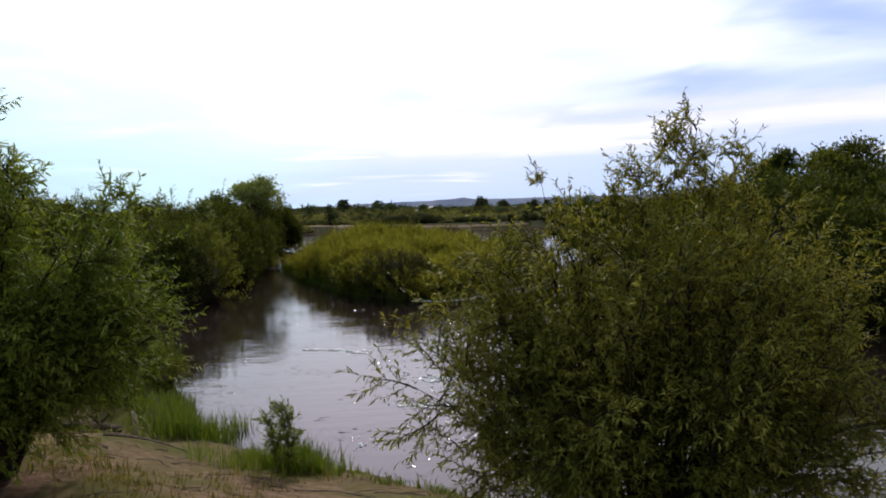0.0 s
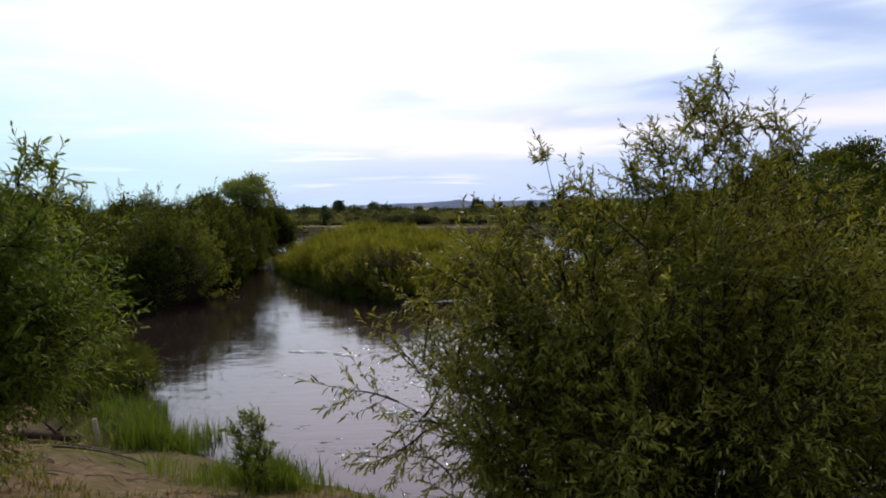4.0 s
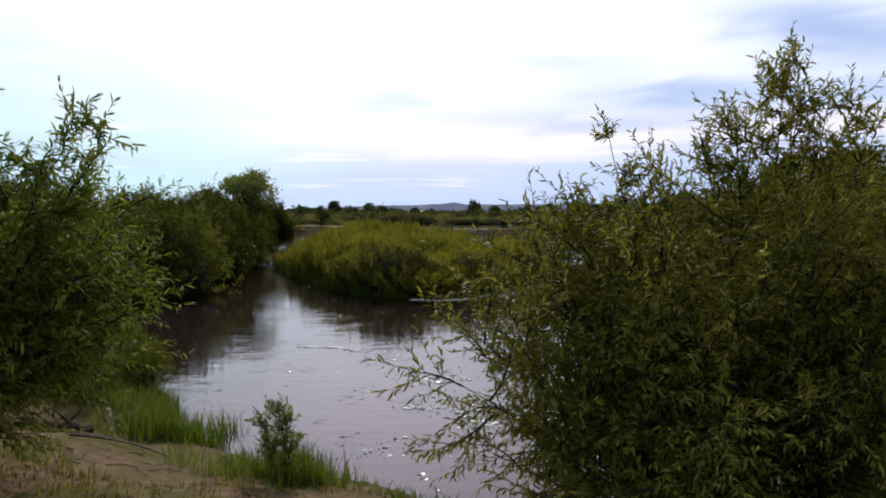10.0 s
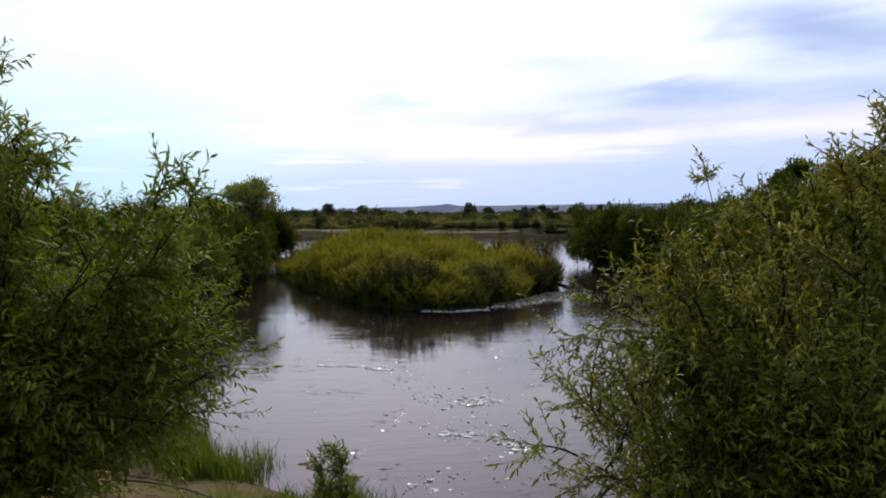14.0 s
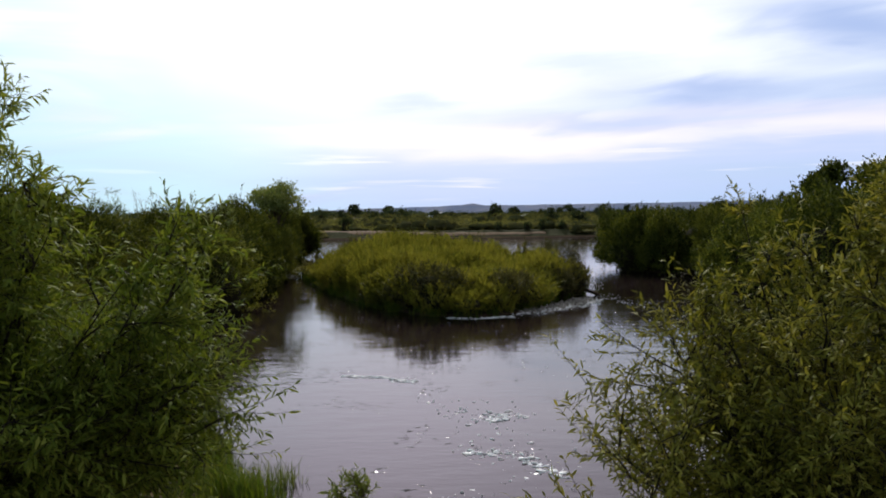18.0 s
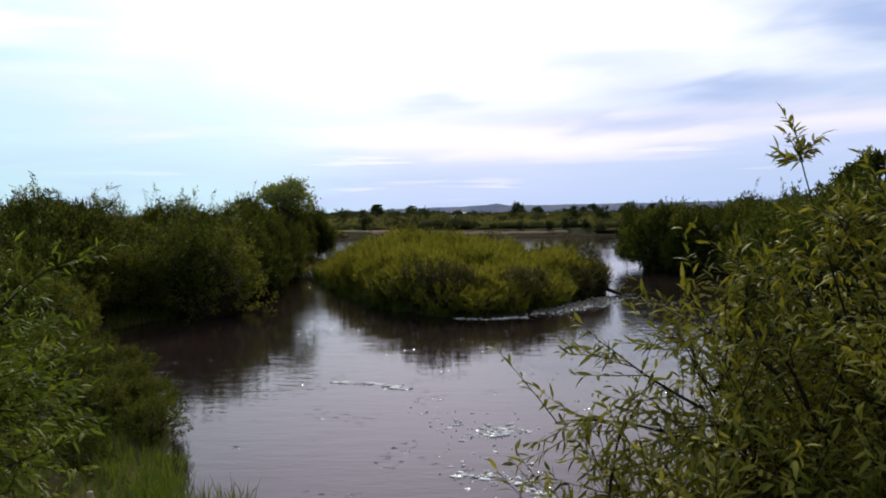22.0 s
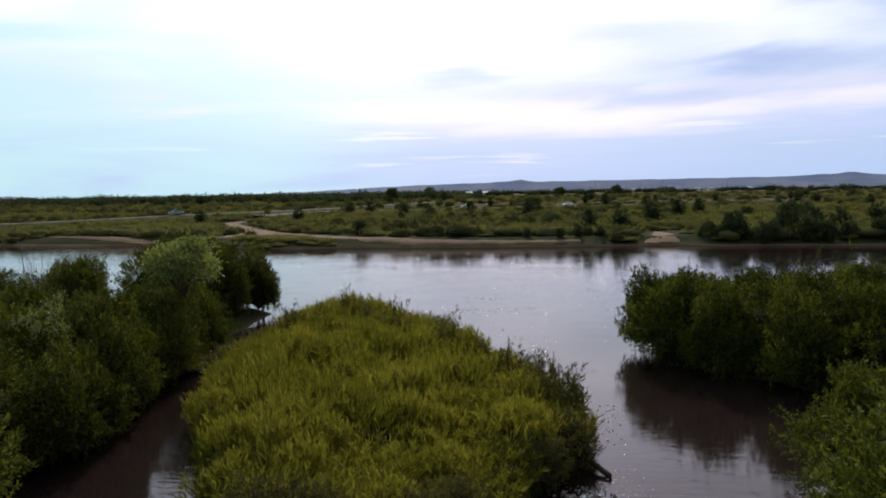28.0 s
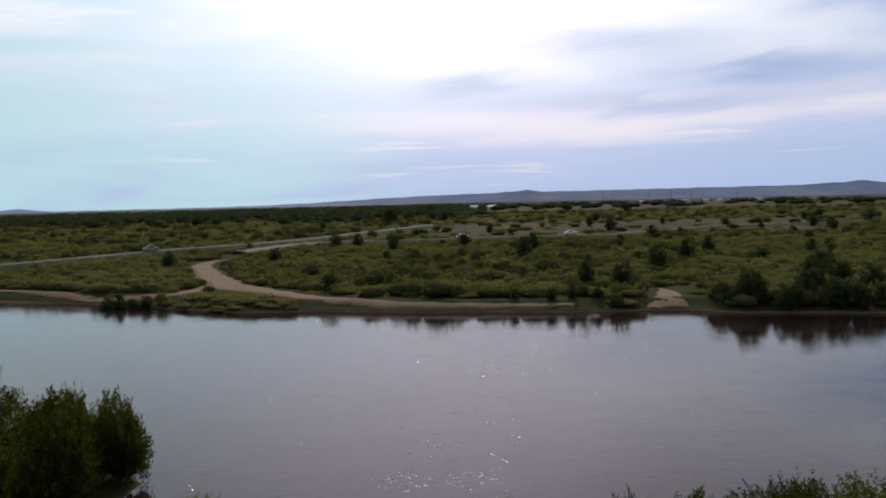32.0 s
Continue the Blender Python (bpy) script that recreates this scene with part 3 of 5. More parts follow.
def ground_height(x, y):
    x, y = np.asarray(x, float), np.asarray(y, float)
    wob = 0.22 * waves(x, y, 1.3, 5)
    near = inside_dist(NEAR_BANK, x, y) + wob - np.clip((y - 20) * 0.4, 0, 1.0)
    beach = np.clip((-4.2 - x) / 0.9, 0, 1) * np.clip((y - 10.9) / 0.8, 0, 1) * np.clip((13.6 - y) / 0.8, 0, 1) * np.clip((x + 7.6) / 0.8, 0, 1)
    h = np.clip(near * 0.42, -0.8, 0.25) + np.clip(near - 0.6, 0, 3.2) * (0.32 - 0.24 * beach) + np.clip(near - 5, 0, 8) * 0.06
    h = np.where(y > 17, np.minimum(h, 0.5), h)
    isle = inside_dist(ISLAND, x, y) + wob - 0.45
    h = np.maximum(h, np.clip(isle * 0.4, -0.8, 0.35))
    right = inside_dist(RIGHT_BANK, x, y) + wob - 1.7
    h = np.maximum(h, np.clip(right * 0.4, -0.8, 0.5))
    far = inside_dist(FAR_BANK, x, y) + wob * 0.8
    hf = np.clip(far * 0.9, -0.8, 0.45) + np.clip(far - 1.2, 0, 2.5) * 0.35 + np.clip(far - 20, 0, 60) * 0.008
    h = np.maximum(h, hf)
    rough = np.where(h > 0.1, 0.05, 0.0) * waves(x, y, 2.3, 11)
    return h + rough


def axis(lo, hi, step, far_lo, far_hi, grow=1.22):
    mid = list(np.arange(lo, hi, step))
    a, s = [lo], step
    while a[-1] > far_lo:
        s *= grow
        a.append(a[-1] - s)
    b, s = [mid[-1]], step
    while b[-1] < far_hi:
        s *= grow
        b.append(b[-1] + s)
    return np.array(a[:0:-1] + mid + b[1:])


gx, gy = axis(-50, 50, 0.45, -5200, 5200), axis(-6, 136, 0.45, -400, 4700)
GX, GY = np.meshgrid(gx, gy, indexing="ij")
GZ = ground_height(GX, GY)
i, j = np.meshgrid(np.arange(len(gx) - 1), np.arange(len(gy) - 1), indexing="ij")
m_ = len(gy)
gq = np.stack([i * m_ + j, (i + 1) * m_ + j, (i + 1) * m_ + j + 1, i * m_ + j + 1], -1).reshape(-1, 4)
tagged(place_mesh("ground", array_mesh("ground", np.stack([GX, GY, GZ], -1).reshape(-1, 3), gq, smooth=True), GROUND),
       "sandy river bank and wide scrubby plain", "ground", kind="structure")
wv = np.array([[-900, 2, 0], [900, 2, 0], [900, 240, 0], [-900, 240, 0]], float)
tagged(place_mesh("water", array_mesh("water", wv, np.array([[0, 1, 2, 3]])), WATER), "calm brown river reflecting the bright clouds", "water", kind="structure")


def gz(x, y):
    return float(ground_height(np.array([x]), np.array([y]))[0])


def backdrop_hills():
    """The far ridge on the horizon, 4.6 km off, tinted blue and glowing in place of haze."""
    az = np.radians(np.linspace(-62, 62, 260))
    deg = np.degrees(az)
    ridge = 58 / (1 + np.exp(-(deg + 12) / 4.0)) + 6
    ridge += 1.0 * np.sin(deg * 1.7) + 0.8 * np.sin(deg * 4.1 + 1)
    ridge += 14 * np.exp(-((deg - 2.2) / 0.6) ** 2) + 6 * np.exp(-((deg - 1.0) / 1.6) ** 2)
    ridge += 17 * np.exp(-((deg - 26.3) / 1.0) ** 2) + 9 * np.exp(-((deg - 24.4) / 0.9) ** 2)
    ridge += 17 * np.exp(-((deg + 36.8) / 1.4) ** 2)
    R = 4500
    v = np.concatenate([np.stack([R * np.sin(az), R * np.cos(az), np.full_like(az, -5)], -1), np.stack([R * 1.03 * np.sin(az), R * 1.03 * np.cos(az), ridge], -1)])
    n = len(az)
    k = np.arange(n - 1)[:, None]
    q = np.concatenate([k, k + 1, k + 1 + n, k + n], 1)
    m, nt, b = material("hazy_hill_glow")
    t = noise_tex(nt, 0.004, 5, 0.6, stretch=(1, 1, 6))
    # blue-grey colour, also emitted below, paints the haze in front of the hills
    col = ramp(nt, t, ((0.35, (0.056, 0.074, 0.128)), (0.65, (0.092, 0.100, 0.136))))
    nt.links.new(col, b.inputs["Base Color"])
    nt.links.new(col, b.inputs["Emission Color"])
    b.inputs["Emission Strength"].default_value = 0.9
    b.inputs["Roughness"].default_value = 1.0
    tagged(place_mesh("backdrop", array_mesh("backdrop", v, q, smooth=True), m), "low ridge of hills on the horizon, tinted and glowing blue-grey for haze", "hills", kind="structure")


backdrop_hills()


# ---------------------------------------------------------------- willows beside the flight line
def dome_targets(cx, cy, rx, ry, floor, rise, n, inner=0.15):
    """Branch ends spread under a rounded crown that is fullest in the middle."""
    out = []
    for k in range(n):
        a, r = 2.4 * k + rng.normal(0, 0.3), math.sqrt(inner + (1 - inner) * (k + rng.random()) / n)
        top = floor + rise * max(0.0, 1 - r ** 2.6) ** 0.55
        out.append((cx + math.cos(a) * rx * r, cy + math.sin(a) * ry * r, top - rng.uniform(0.0, 0.45)))
    return out


# one broad bush at the water's edge
B1 = (1.9, 7.2, gz(1.9, 7.2) - 0.05)
b1_targets = dome_targets(1.95, 7.25, 1.9, 1.35, 1.75, 1.95, 72) + dome_targets(1.95, 7.2, 1.75, 1.2, 1.3, 1.25, 10, 0.5)
b1_targets += [(-0.42, 6.75, 2.45), (-0.3, 7.2, 2.72), (-0.2, 6.8, 2.6), (0.05, 7.35, 3.1), (0.25, 7.4, 3.35, 1.0, 0.6), (0.5, 7.5, 3.55, 1.0, 0.6), (0.35, 7.6, 3.2, 1.0, 0.6), (3.3, 7.3, 3.5), (3.55, 7.4, 3.2), (3.0, 7.2, 3.7), (2.9, 7.7, 3.8), (-0.15, 6.75, 2.2), (0.05, 6.7, 1.85), (0.2, 6.8, 1.55), (0.2, 7.1, 3.2), (0.35, 6.9, 2.9), (0.3, 7.6, 2.6), (0.5, 6.6, 2.4), (0.45, 7.2, 3.4), (3.6, 7.0, 2.7), (3.7, 7.3, 2.2), (3.65, 6.8, 1.7), (3.85, 7.2, 2.5), (3.9, 7.0, 1.9), (3.9, 7.5, 2.9), (3.8, 7.6, 3.2)]
# loose shoots above the crown
b1_targets += [(0.93, 7.85, 4.27, 0.9, 0.13), (0.95, 7.5, 3.9, 1.3, 0.3), (0.7, 7.5, 3.75, 1.0, 0.35), (1.25, 7.5, 4.0, 1.4, 0.36), (1.55, 7.45, 4.15, 1.6, 0.38), (1.8, 7.4, 4.3, 1.7, 0.4), (2.0, 7.4, 4.5, 1.8, 0.4), (2.2, 7.45, 4.62, 1.8, 0.38),
               (2.4, 7.5, 4.65, 1.8, 0.38), (2.65, 7.6, 4.5, 1.8, 0.42), (2.9, 7.75, 4.4, 1.7, 0.42), (3.2, 7.9, 4.2, 1.6, 0.45), (3.5, 8.0, 4.0, 1.4, 0.45)]
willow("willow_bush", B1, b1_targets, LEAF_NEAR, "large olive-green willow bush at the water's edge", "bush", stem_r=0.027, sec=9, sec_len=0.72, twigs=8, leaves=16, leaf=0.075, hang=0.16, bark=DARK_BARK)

# the leaning willow across the sand from it, with long arching arms
L1 = (-4.9, 7.9, gz(-4.9, 7.9) - 0.05)
l1_targets = dome_targets(-4.75, 7.5, 1.7, 1.5, 2.9, 0.6, 50)
l1_targets += [(-2.65, 6.75, 4.05, 1.3, 0.38), (-2.85, 6.6, 4.0, 1.3, 0.4), (-3.15, 6.7, 3.85, 0.7, 0.5), (-3.05, 7.1, 3.7, 0.8, 0.6), (-3.4, 6.9, 3.7, 0.8, 0.6)]
l1_targets += [(-3.75, 7.0, 4.15, 1.0, 0.5), (-3.95, 7.3, 4.3, 1.0, 0.5), (-3.8, 6.9, 4.5, 1.5, 0.45), (-4.1, 7.0, 4.85, 1.6, 0.45), (-4.25, 7.2, 4.7, 1.6, 0.5), (-4.45, 7.5, 4.95, 1.6, 0.5), (-4.6, 7.0, 5.25, 1.4, 0.5), (-4.8, 7.3, 5.1, 1.4, 0.7), (-5.1, 7.6, 5.15), (-4.55, 6.9, 4.3, 1.0, 0.7), (-4.95, 7.1, 4.5), (-5.4, 7.4, 4.9), (-5.8, 7.6, 4.6)]
l1_targets += [(-3.0, 7.5, 3.1), (-2.95, 7.4, 2.75), (-3.15, 7.5, 2.8), (-3.35, 7.2, 3.3), (-3.2, 7.8, 3.4), (-3.6, 7.0, 3.0), (-4.0, 6.8, 2.95), (-4.6, 6.7, 2.9), (-5.5, 7.0, 2.8), (-4.6, 7.0, 3.1), (-4.1, 7.1, 3.2)]
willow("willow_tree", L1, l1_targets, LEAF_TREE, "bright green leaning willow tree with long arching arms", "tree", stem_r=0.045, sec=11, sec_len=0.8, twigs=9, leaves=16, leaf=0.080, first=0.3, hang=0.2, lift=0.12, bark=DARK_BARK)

# ---------------------------------------------------------------- bushes on the banks
protos = []
for k, (rx, ry, h, mat, label) in enumerate(((2.2, 2.0, 3.2, LEAF_BANK, "dense dark green willow bush on the river bank"), (2.6, 2.2, 3.8, LEAF_BANK, "dense dark green willow bush on the river bank"), (1.7, 1.6, 2.4, LEAF_BANK, "dense dark green willow bush on the river bank"),
                                             (2.3, 2.1, 3.3, LEAF_PALE, "rounded lighter green willow bush standing out from the bank"))):
    b = bush("bank_bush", 20 + k, rx, ry, h, mat, label, n=25000, size=0.135, up=0.45, group="bushes on the river banks", shoots=70, width=0.40, rough=0.33, sprig=0.85, fan=0.135, per=40)
    protos.append((b, rx, h))


def plant(k, x, y, sx=1.0, sz=1.0):
    sz *= 0.94
    sz *= 0.91 if x < -14.5 and y < 56 else 1.0
    sz *= 0.86 if -17.5 < x < -12 and 45 < y < 60 else 1.0
    spread(protos[k][0], [(x, y, max(gz(x, y), 0.0) - 0.1, rng.random() * 6.28, sx, sz)])


# left bank, from the near shore up the side channel to its tip in the wide river
for s in ((3, -11.9, 31.9, 0.92, 1.02), (2, -14.6, 30.4, 0.8, 1.0), (3, -13.7, 24.6, 0.56, 0.62), (2, -15.6, 28.4, 0.9, 1.1), (2, -11.9, 39.8, 0.8, 1.25), (2, -12.7, 43.6, 0.85, 1.3), (2, -13.0, 47.4, 0.8, 1.3), (2, -14.8, 55.6, 0.8, 1.5), (2, -15.2, 26.0, 0.9, 1.0), (1, -14.0, 36.0, 0.95, 1.05), (2, -12.0, 37.6, 0.85, 1.25), (2, -12.4, 41.8, 0.85, 1.3), (2, -13.4, 45.3, 0.9, 1.4), (2, -14.2, 48.9, 0.9, 1.4), (0, -14.6, 51.6, 0.8, 1.35), (2, -13.4, 52.4, 0.75, 1.35), (2, -13.2, 49.6, 0.7, 1.4), (0, -16.5, 30.5, 1.1, 1.45), (1, -18.5, 34, 1.1, 1.35), (1, -14.8, 40.0, 1.0, 1.15), (0, -13.6, 43.5, 0.95, 1.35),
          (1, -15.4, 46.5, 1.0, 1.15), (1, -18, 42, 1.2, 1.3), (1, -22, 38, 1.2, 1.38), (1, -23, 30, 1.2, 1.38), (0, -19.5, 26, 1.1, 1.4), (1, -26, 44, 1.3, 1.35), (0, -20.5, 49, 1.2, 1.4),
          (1, -17.0, 54.0, 0.95, 1.15), (0, -17.0, 58.2, 0.95, 1.5), (0, -15.6, 62.2, 0.85, 1.45), (2, -14.3, 65.0, 0.85, 1.6), (0, -18.0, 65.0, 0.9, 1.5), (1, -20.5, 62.5, 1.0, 1.45), (0, -25.5, 61, 1.1, 1.35), (2, -29.5, 66, 1.0, 1.2),
          (1, -35, 56, 1.3, 1.25), (0, -37, 66, 1.2, 1.1), (1, -46, 60, 1.3, 1.2), (0, -28, 24, 1.2, 1.5), (1, -34, 34, 1.3, 1.35), (1, -44, 44, 1.3, 1.3), (1, -29, 52, 1.2, 1.25)):
    plant(*s)
# right bank tongue that splits the river
for s in ((2, 11.6, 53.6, 0.9, 1.5), (2, 13.4, 48.8, 0.9, 1.5), (2, 16.2, 46.6, 0.9, 1.5), (0, 12.4, 51.2, 1.0, 1.4), (1, 12.8, 55.2, 0.85, 1.0), (1, 16.6, 49.6, 1.0, 1.2), (0, 17.4, 56.5, 1.0, 1.15), (1, 21.5, 52, 1.1, 1.22), (0, 23, 57.5, 1.1, 1.15), (1, 27, 54, 1.2, 1.2), (0, 32, 57, 1.2, 1.3), (1, 38, 53, 1.3, 1.2), (0, 46, 56, 1.3, 1.2), (0, 19.5, 46.8, 1.0, 1.3), (1, 28, 48, 1.2, 1.2)):
    plant(*s)
# right bank nearer by
for s in ((3, 10.4, 28.8, 0.95, 1.15), (3, 11.6, 25.4, 1.0, 1.2), (0, 13.4, 31.8, 1.05, 1.35), (1, 15.5, 27.5, 1.1, 1.2), (0, 13.4, 36.0, 0.8, 1.1), (1, 17.5, 34.5, 1.1, 1.2), (1, 20.5, 29, 1.2, 1.3), (0, 17, 23, 1.1, 1.35), (1, 22.5, 38, 1.2, 1.3), (0, 19.5, 41.5, 1.0, 1.3), (1, 26, 42.5, 1.2, 1.25), (1, 27, 34, 1.2, 1.35), (0, 13.2, 22.2, 0.9, 1.2), (1, 24, 24, 1.2, 1.35), (1, 33, 40, 1.3, 1.3), (0, 32, 30, 1.3, 1.45)):
    plant(*s)
for (b, rx, h), (x, y) in zip(protos, ((-52, 52), (-50, 36), (40, 44), (-31, 27))):
    b.location = (x, y, gz(x, y) - 0.1)


def tree(name, base, h, crown_r, crown_h, mat, label, seed, n=5000, size=0.22, lean=0.0, clumps=9, group=""):
    """A small broadleaf tree: trunk, limbs and a crown of separate clumps with gaps between them."""
    root = tagged(new(name), label, "tree", group)
    root.location = base
    top = np.array([lean, 0, h - crown_h * 0.4])
    trunk = bend((0, 0, -0.2), top, 0, 8, 0.1)
    v, q = tube_arrays(trunk, 0.035 * h, 0.04, 7)
    place_mesh("trunk", array_mesh("trunk", v, q, smooth=True), BARK, root)
    cs, ds = [], []
    for k in range(clumps):
        a, e = 2.4 * k, -0.3 + 1.4 * ((k * 0.618) % 1)
        o = np.array([math.cos(a) * math.cos(e) * crown_r * 0.68 + lean, math.sin(a) * math.cos(e) * crown_r * 0.68, h - crown_h * 0.5 + math.sin(e) * crown_h * 0.4])
        limb = bend(at_frac(trunk, 0.45 + 0.05 * (k % 8)), o, 0.1, 6, 0.06)
        v, q = tube_arrays(limb, 0.012 * h, 0.012, 5)
        place_mesh("limb", array_mesh("limb", v, q, smooth=True), BARK, root)
        r = crown_r * (0.36 + 0.14 * ((k * 0.37) % 1))
        c, p = crown_points(seed + k, n // clumps, r, r, r * 1.5, 0.3, 0.5)
        cs.append(c + o - np.array([0, 0, r * 0.75]))
        ds.append(p + rng.normal(0, 0.6, p.shape))
    c, d = np.concatenate(cs), np.concatenate(ds)
    m = len(c)
    v, q = card_arrays(c, d, size * rng.uniform(0.6, 1.4, m), size * 0.5 * rng.uniform(0.7, 1.3, m))
    place_mesh("crown", array_mesh("crown", v, q), mat, root)
    return root


tree("broadleaf_tree", (-13.4, 51.0, 0.2), 6.0, 1.7, 2.1, LEAF_LIGHT, "light green tree with an open crown above the bank bushes", 70, n=5200, size=0.2, clumps=17)
tree("poplar_tree", (19.5, 40.0, 0.4), 6.5, 1.25, 4.8, LEAF_BANK, "slender dark poplar rising above the bank bushes", 90, n=6500, clumps=17)
tree("bank_tree", (23.4, 39.5, 0.4), 6.6, 2.3, 4.4, LEAF_BANK, "round dark green tree rising above the bank bushes", 105, n=9000, clumps=19)

# ---------------------------------------------------------------- island thicket
isle_protos = []
for k, (rx, h) in enumerate(((0.95, 2.0), (1.15, 2.35), (0.85, 1.7))):
    b = bush("willow_thicket", 40 + k, rx, rx, h, LEAF_ISLE, "yellow-green thicket of upright willow shoots on the island", n=4200, size=0.30, up=2.4, group="willow thickets on the island", stems=3, shoots=40, width=0.12, rough=0.3, core=0.64, sprig=0.85, fan=0.045, per=14, splay=0.22)
    isle_protos.append(b)
spots = [(-2.0, 36.0), (1.0, 40.0), (-3.0, 45.0)]
cand = np.column_stack([rng.uniform(-12, 7, 4000), rng.uniform(30, 61, 4000)])
cand_edge = inside_dist(ISLAND, cand[:, 0], cand[:, 1])
edges = []
for (x, y), e in zip(cand, cand_edge):
    if len(spots) >= 175 or e < 0.8 or any((x - a) ** 2 + (y - c) ** 2 < 1.1 for a, c in spots):
        continue
    spots.append((x, y))
    edges.append(e)

def isle_top(x, y, e=3.0):
    """Height of the island's growth: highest on the far left, low along the front and the waterline."""
    h = float(np.interp(x, (-11, -9.5, -8, -5.5, -3.5, -1, 1, 2.5, 4.5, 6.5), (1.0, 1.25, 2.0, 2.75, 2.75, 2.5, 2.25, 2.0, 1.95, 2.05)))
    h *= float(np.interp(y, (30, 34, 42), (0.70, 0.82, 1.0))) if x < 3.5 else 1.0
    return h * float(np.interp(e, (0.6, 1.8), (0.68, 1.0)))


PROTO_TOP = [1.1 * h + 0.4 for h in (2.0, 2.35, 1.7)]
for (x, y), e in zip(spots[3:], edges):
    k = int(rng.integers(0, 3))
    spread(isle_protos[k], [(x, y, 0.12, rng.random() * 6.28, rng.uniform(0.85, 1.15), isle_top(x, y, e) / PROTO_TOP[k] * rng.uniform(0.84, 1.12))])
for k, (b, (x, y)) in enumerate(zip(isle_protos, spots)):
    b.location, b.scale = (x, y, 0.12), (1, 1, isle_top(x, y) / PROTO_TOP[k])

# ragged clumps along its far side
for k, (x, y, r) in enumerate(((-9.4, 52.0, 1.0), (-7.9, 52.6, 0.9), (-6.2, 51.6, 0.8), (-5.2, 52.4, 0.8), (-3.4, 51.2, 0.9), (-2.0, 49.8, 0.8), (0.3, 48.4, 0.9), (1.7, 46.8, 0.8), (3.4, 44.0, 0.8), (4.6, 42.0, 0.8), (5.4, 40.4, 0.7), (-9.8, 48.0, 0.8))):
    h = isle_top(x, y) * 0.90
    b = bush("island_bush", 80 + k, r, r, h, LEAF_SHRUB, "ragged darker bush standing above the island thicket", n=2800, size=0.2, up=1.2, group="bushes at the far side of the island", stems=3, shoots=40, width=0.2, rough=0.36, core=0.5, sprig=0.8, fan=0.07, per=18, splay=0.35)
    b.location = (x, y, 0.12)

# darker rounded shrubs along the island's front
for k, (x, y, r, h) in enumerate(((-4.4, 34.2, 0.7, 1.2), (-2.9, 32.3, 0.85, 1.5), (-1.9, 31.6, 0.95, 1.65), (-1.1, 31.9, 0.8, 1.45), (1.3, 32.0, 0.75, 1.4), (2.0, 33.1, 0.7, 1.4), (4.3, 36.4, 0.75, 1.35), (5.3, 38.0, 0.8, 1.45))):
    b = bush("island_shrub", 60 + k, r, r, h, LEAF_SHRUB, "dark brownish shrub at the island's waterline", n=4200, size=0.12, up=0.7, group="shrubs along the island's front", stems=3, shoots=14, sprig=0.5, fan=0.06, per=18)
    b.location = (x, y, gz(x, y) - 0.1)


# ---------------------------------------------------------------- far plain
def strip(name, pts, widths, mat, lift, label, category, skirt=0.12):
    """A track or road laid on the ground."""
    p = np.array(pts, float)
    seg = np.r_[0, np.cumsum(np.linalg.norm(np.diff(p, axis=0), axis=1))]
    s = np.linspace(0, seg[-1], max(8, int(seg[-1] / 1.5)))
    c = np.stack([np.interp(s, seg, p[:, a]) for a in range(2)], -1)
    ker = np.ones(5) / 5
    for a in range(2):
        c[2:-2, a] = np.convolve(c[:, a], ker, "valid")
    w = np.interp(s, seg, widths)
    w = w * (1 + 0.12 * np.sin(s * 0.9) + 0.08 * np.sin(s * 2.3 + 1))
    t = unit(np.gradient(c, axis=0))
    nrm = np.stack([-t[:, 1], t[:, 0]], -1)
    cols = 7
    rows = []
    for k in range(cols):
        f = k / (cols - 1) - 0.5
        xy = c + nrm * (w * f)[:, None]
        z = ground_height(xy[:, 0], xy[:, 1]) + lift - (skirt if k in (0, cols - 1) else 0)
        rows.append(np.column_stack([xy, z]))
    v = np.stack(rows, 1).reshape(-1, 3)
    i, j = np.meshgrid(np.arange(len(s) - 1), np.arange(cols - 1), indexing="ij")
    q = np.stack([i * cols + j, i * cols + j + 1, (i + 1) * cols + j + 1, (i + 1) * cols + j], -1).reshape(-1, 4)
    return tagged(place_mesh(name, array_mesh(name, v, q, smooth=True), mat), label, category, kind="structure")


ROAD_1 = [(-170, 95 + 62), (-125, 163), (-108.8, 177), (-96, 201), (-88, 216), (-77, 230), (-66, 250), (-59, 270), (-50, 305), (-30, 380)]
ROAD_2 = [(-66, 212), (-61, 238), (-54, 249), (-45, 253), (-29, 254), (-7, 260), (8, 265), (41, 268), (62, 285), (90, 318), (128, 332), (190, 350)]
TRACK = [(-60, 199), (-65, 192), (-63.5, 182), (-55.5, 168), (-48.5, 155), (-42.5, 146), (-36, 140), (-30, 135.2), (-24.5, 130.6), (-19, 127), (-10, 124.2), (0, 123.2), (16, 123)]
BEACH = [(-43, 146), (-44, 139), (-45, 132.5), (-57, 133), (-70, 138), (-82, 141.5)]
strip("embankment", ROAD_1, [13] * len(ROAD_1), TURF, 1.35, "grassy embankment that carries the road", "embankment", 1.6)
strip("road", ROAD_1, [1.4] * len(ROAD_1), ROAD, 1.5, "pale gravel road on a low embankment across the plain", "road")
strip("road", ROAD_2, [5, 5, 4.5, 3.2, 3, 3, 3, 3, 3, 3, 3, 3], ROAD, 0.9, "pale dirt road across the plain", "road", 1.0)
strip("path", TRACK, [1.5, 3, 4.2, 4.8, 6, 8, 5.5, 4.2, 3.6, 2.8, 2, 1.5, 1], SAND, 0.12, "winding sandy track up from the beach", "path")
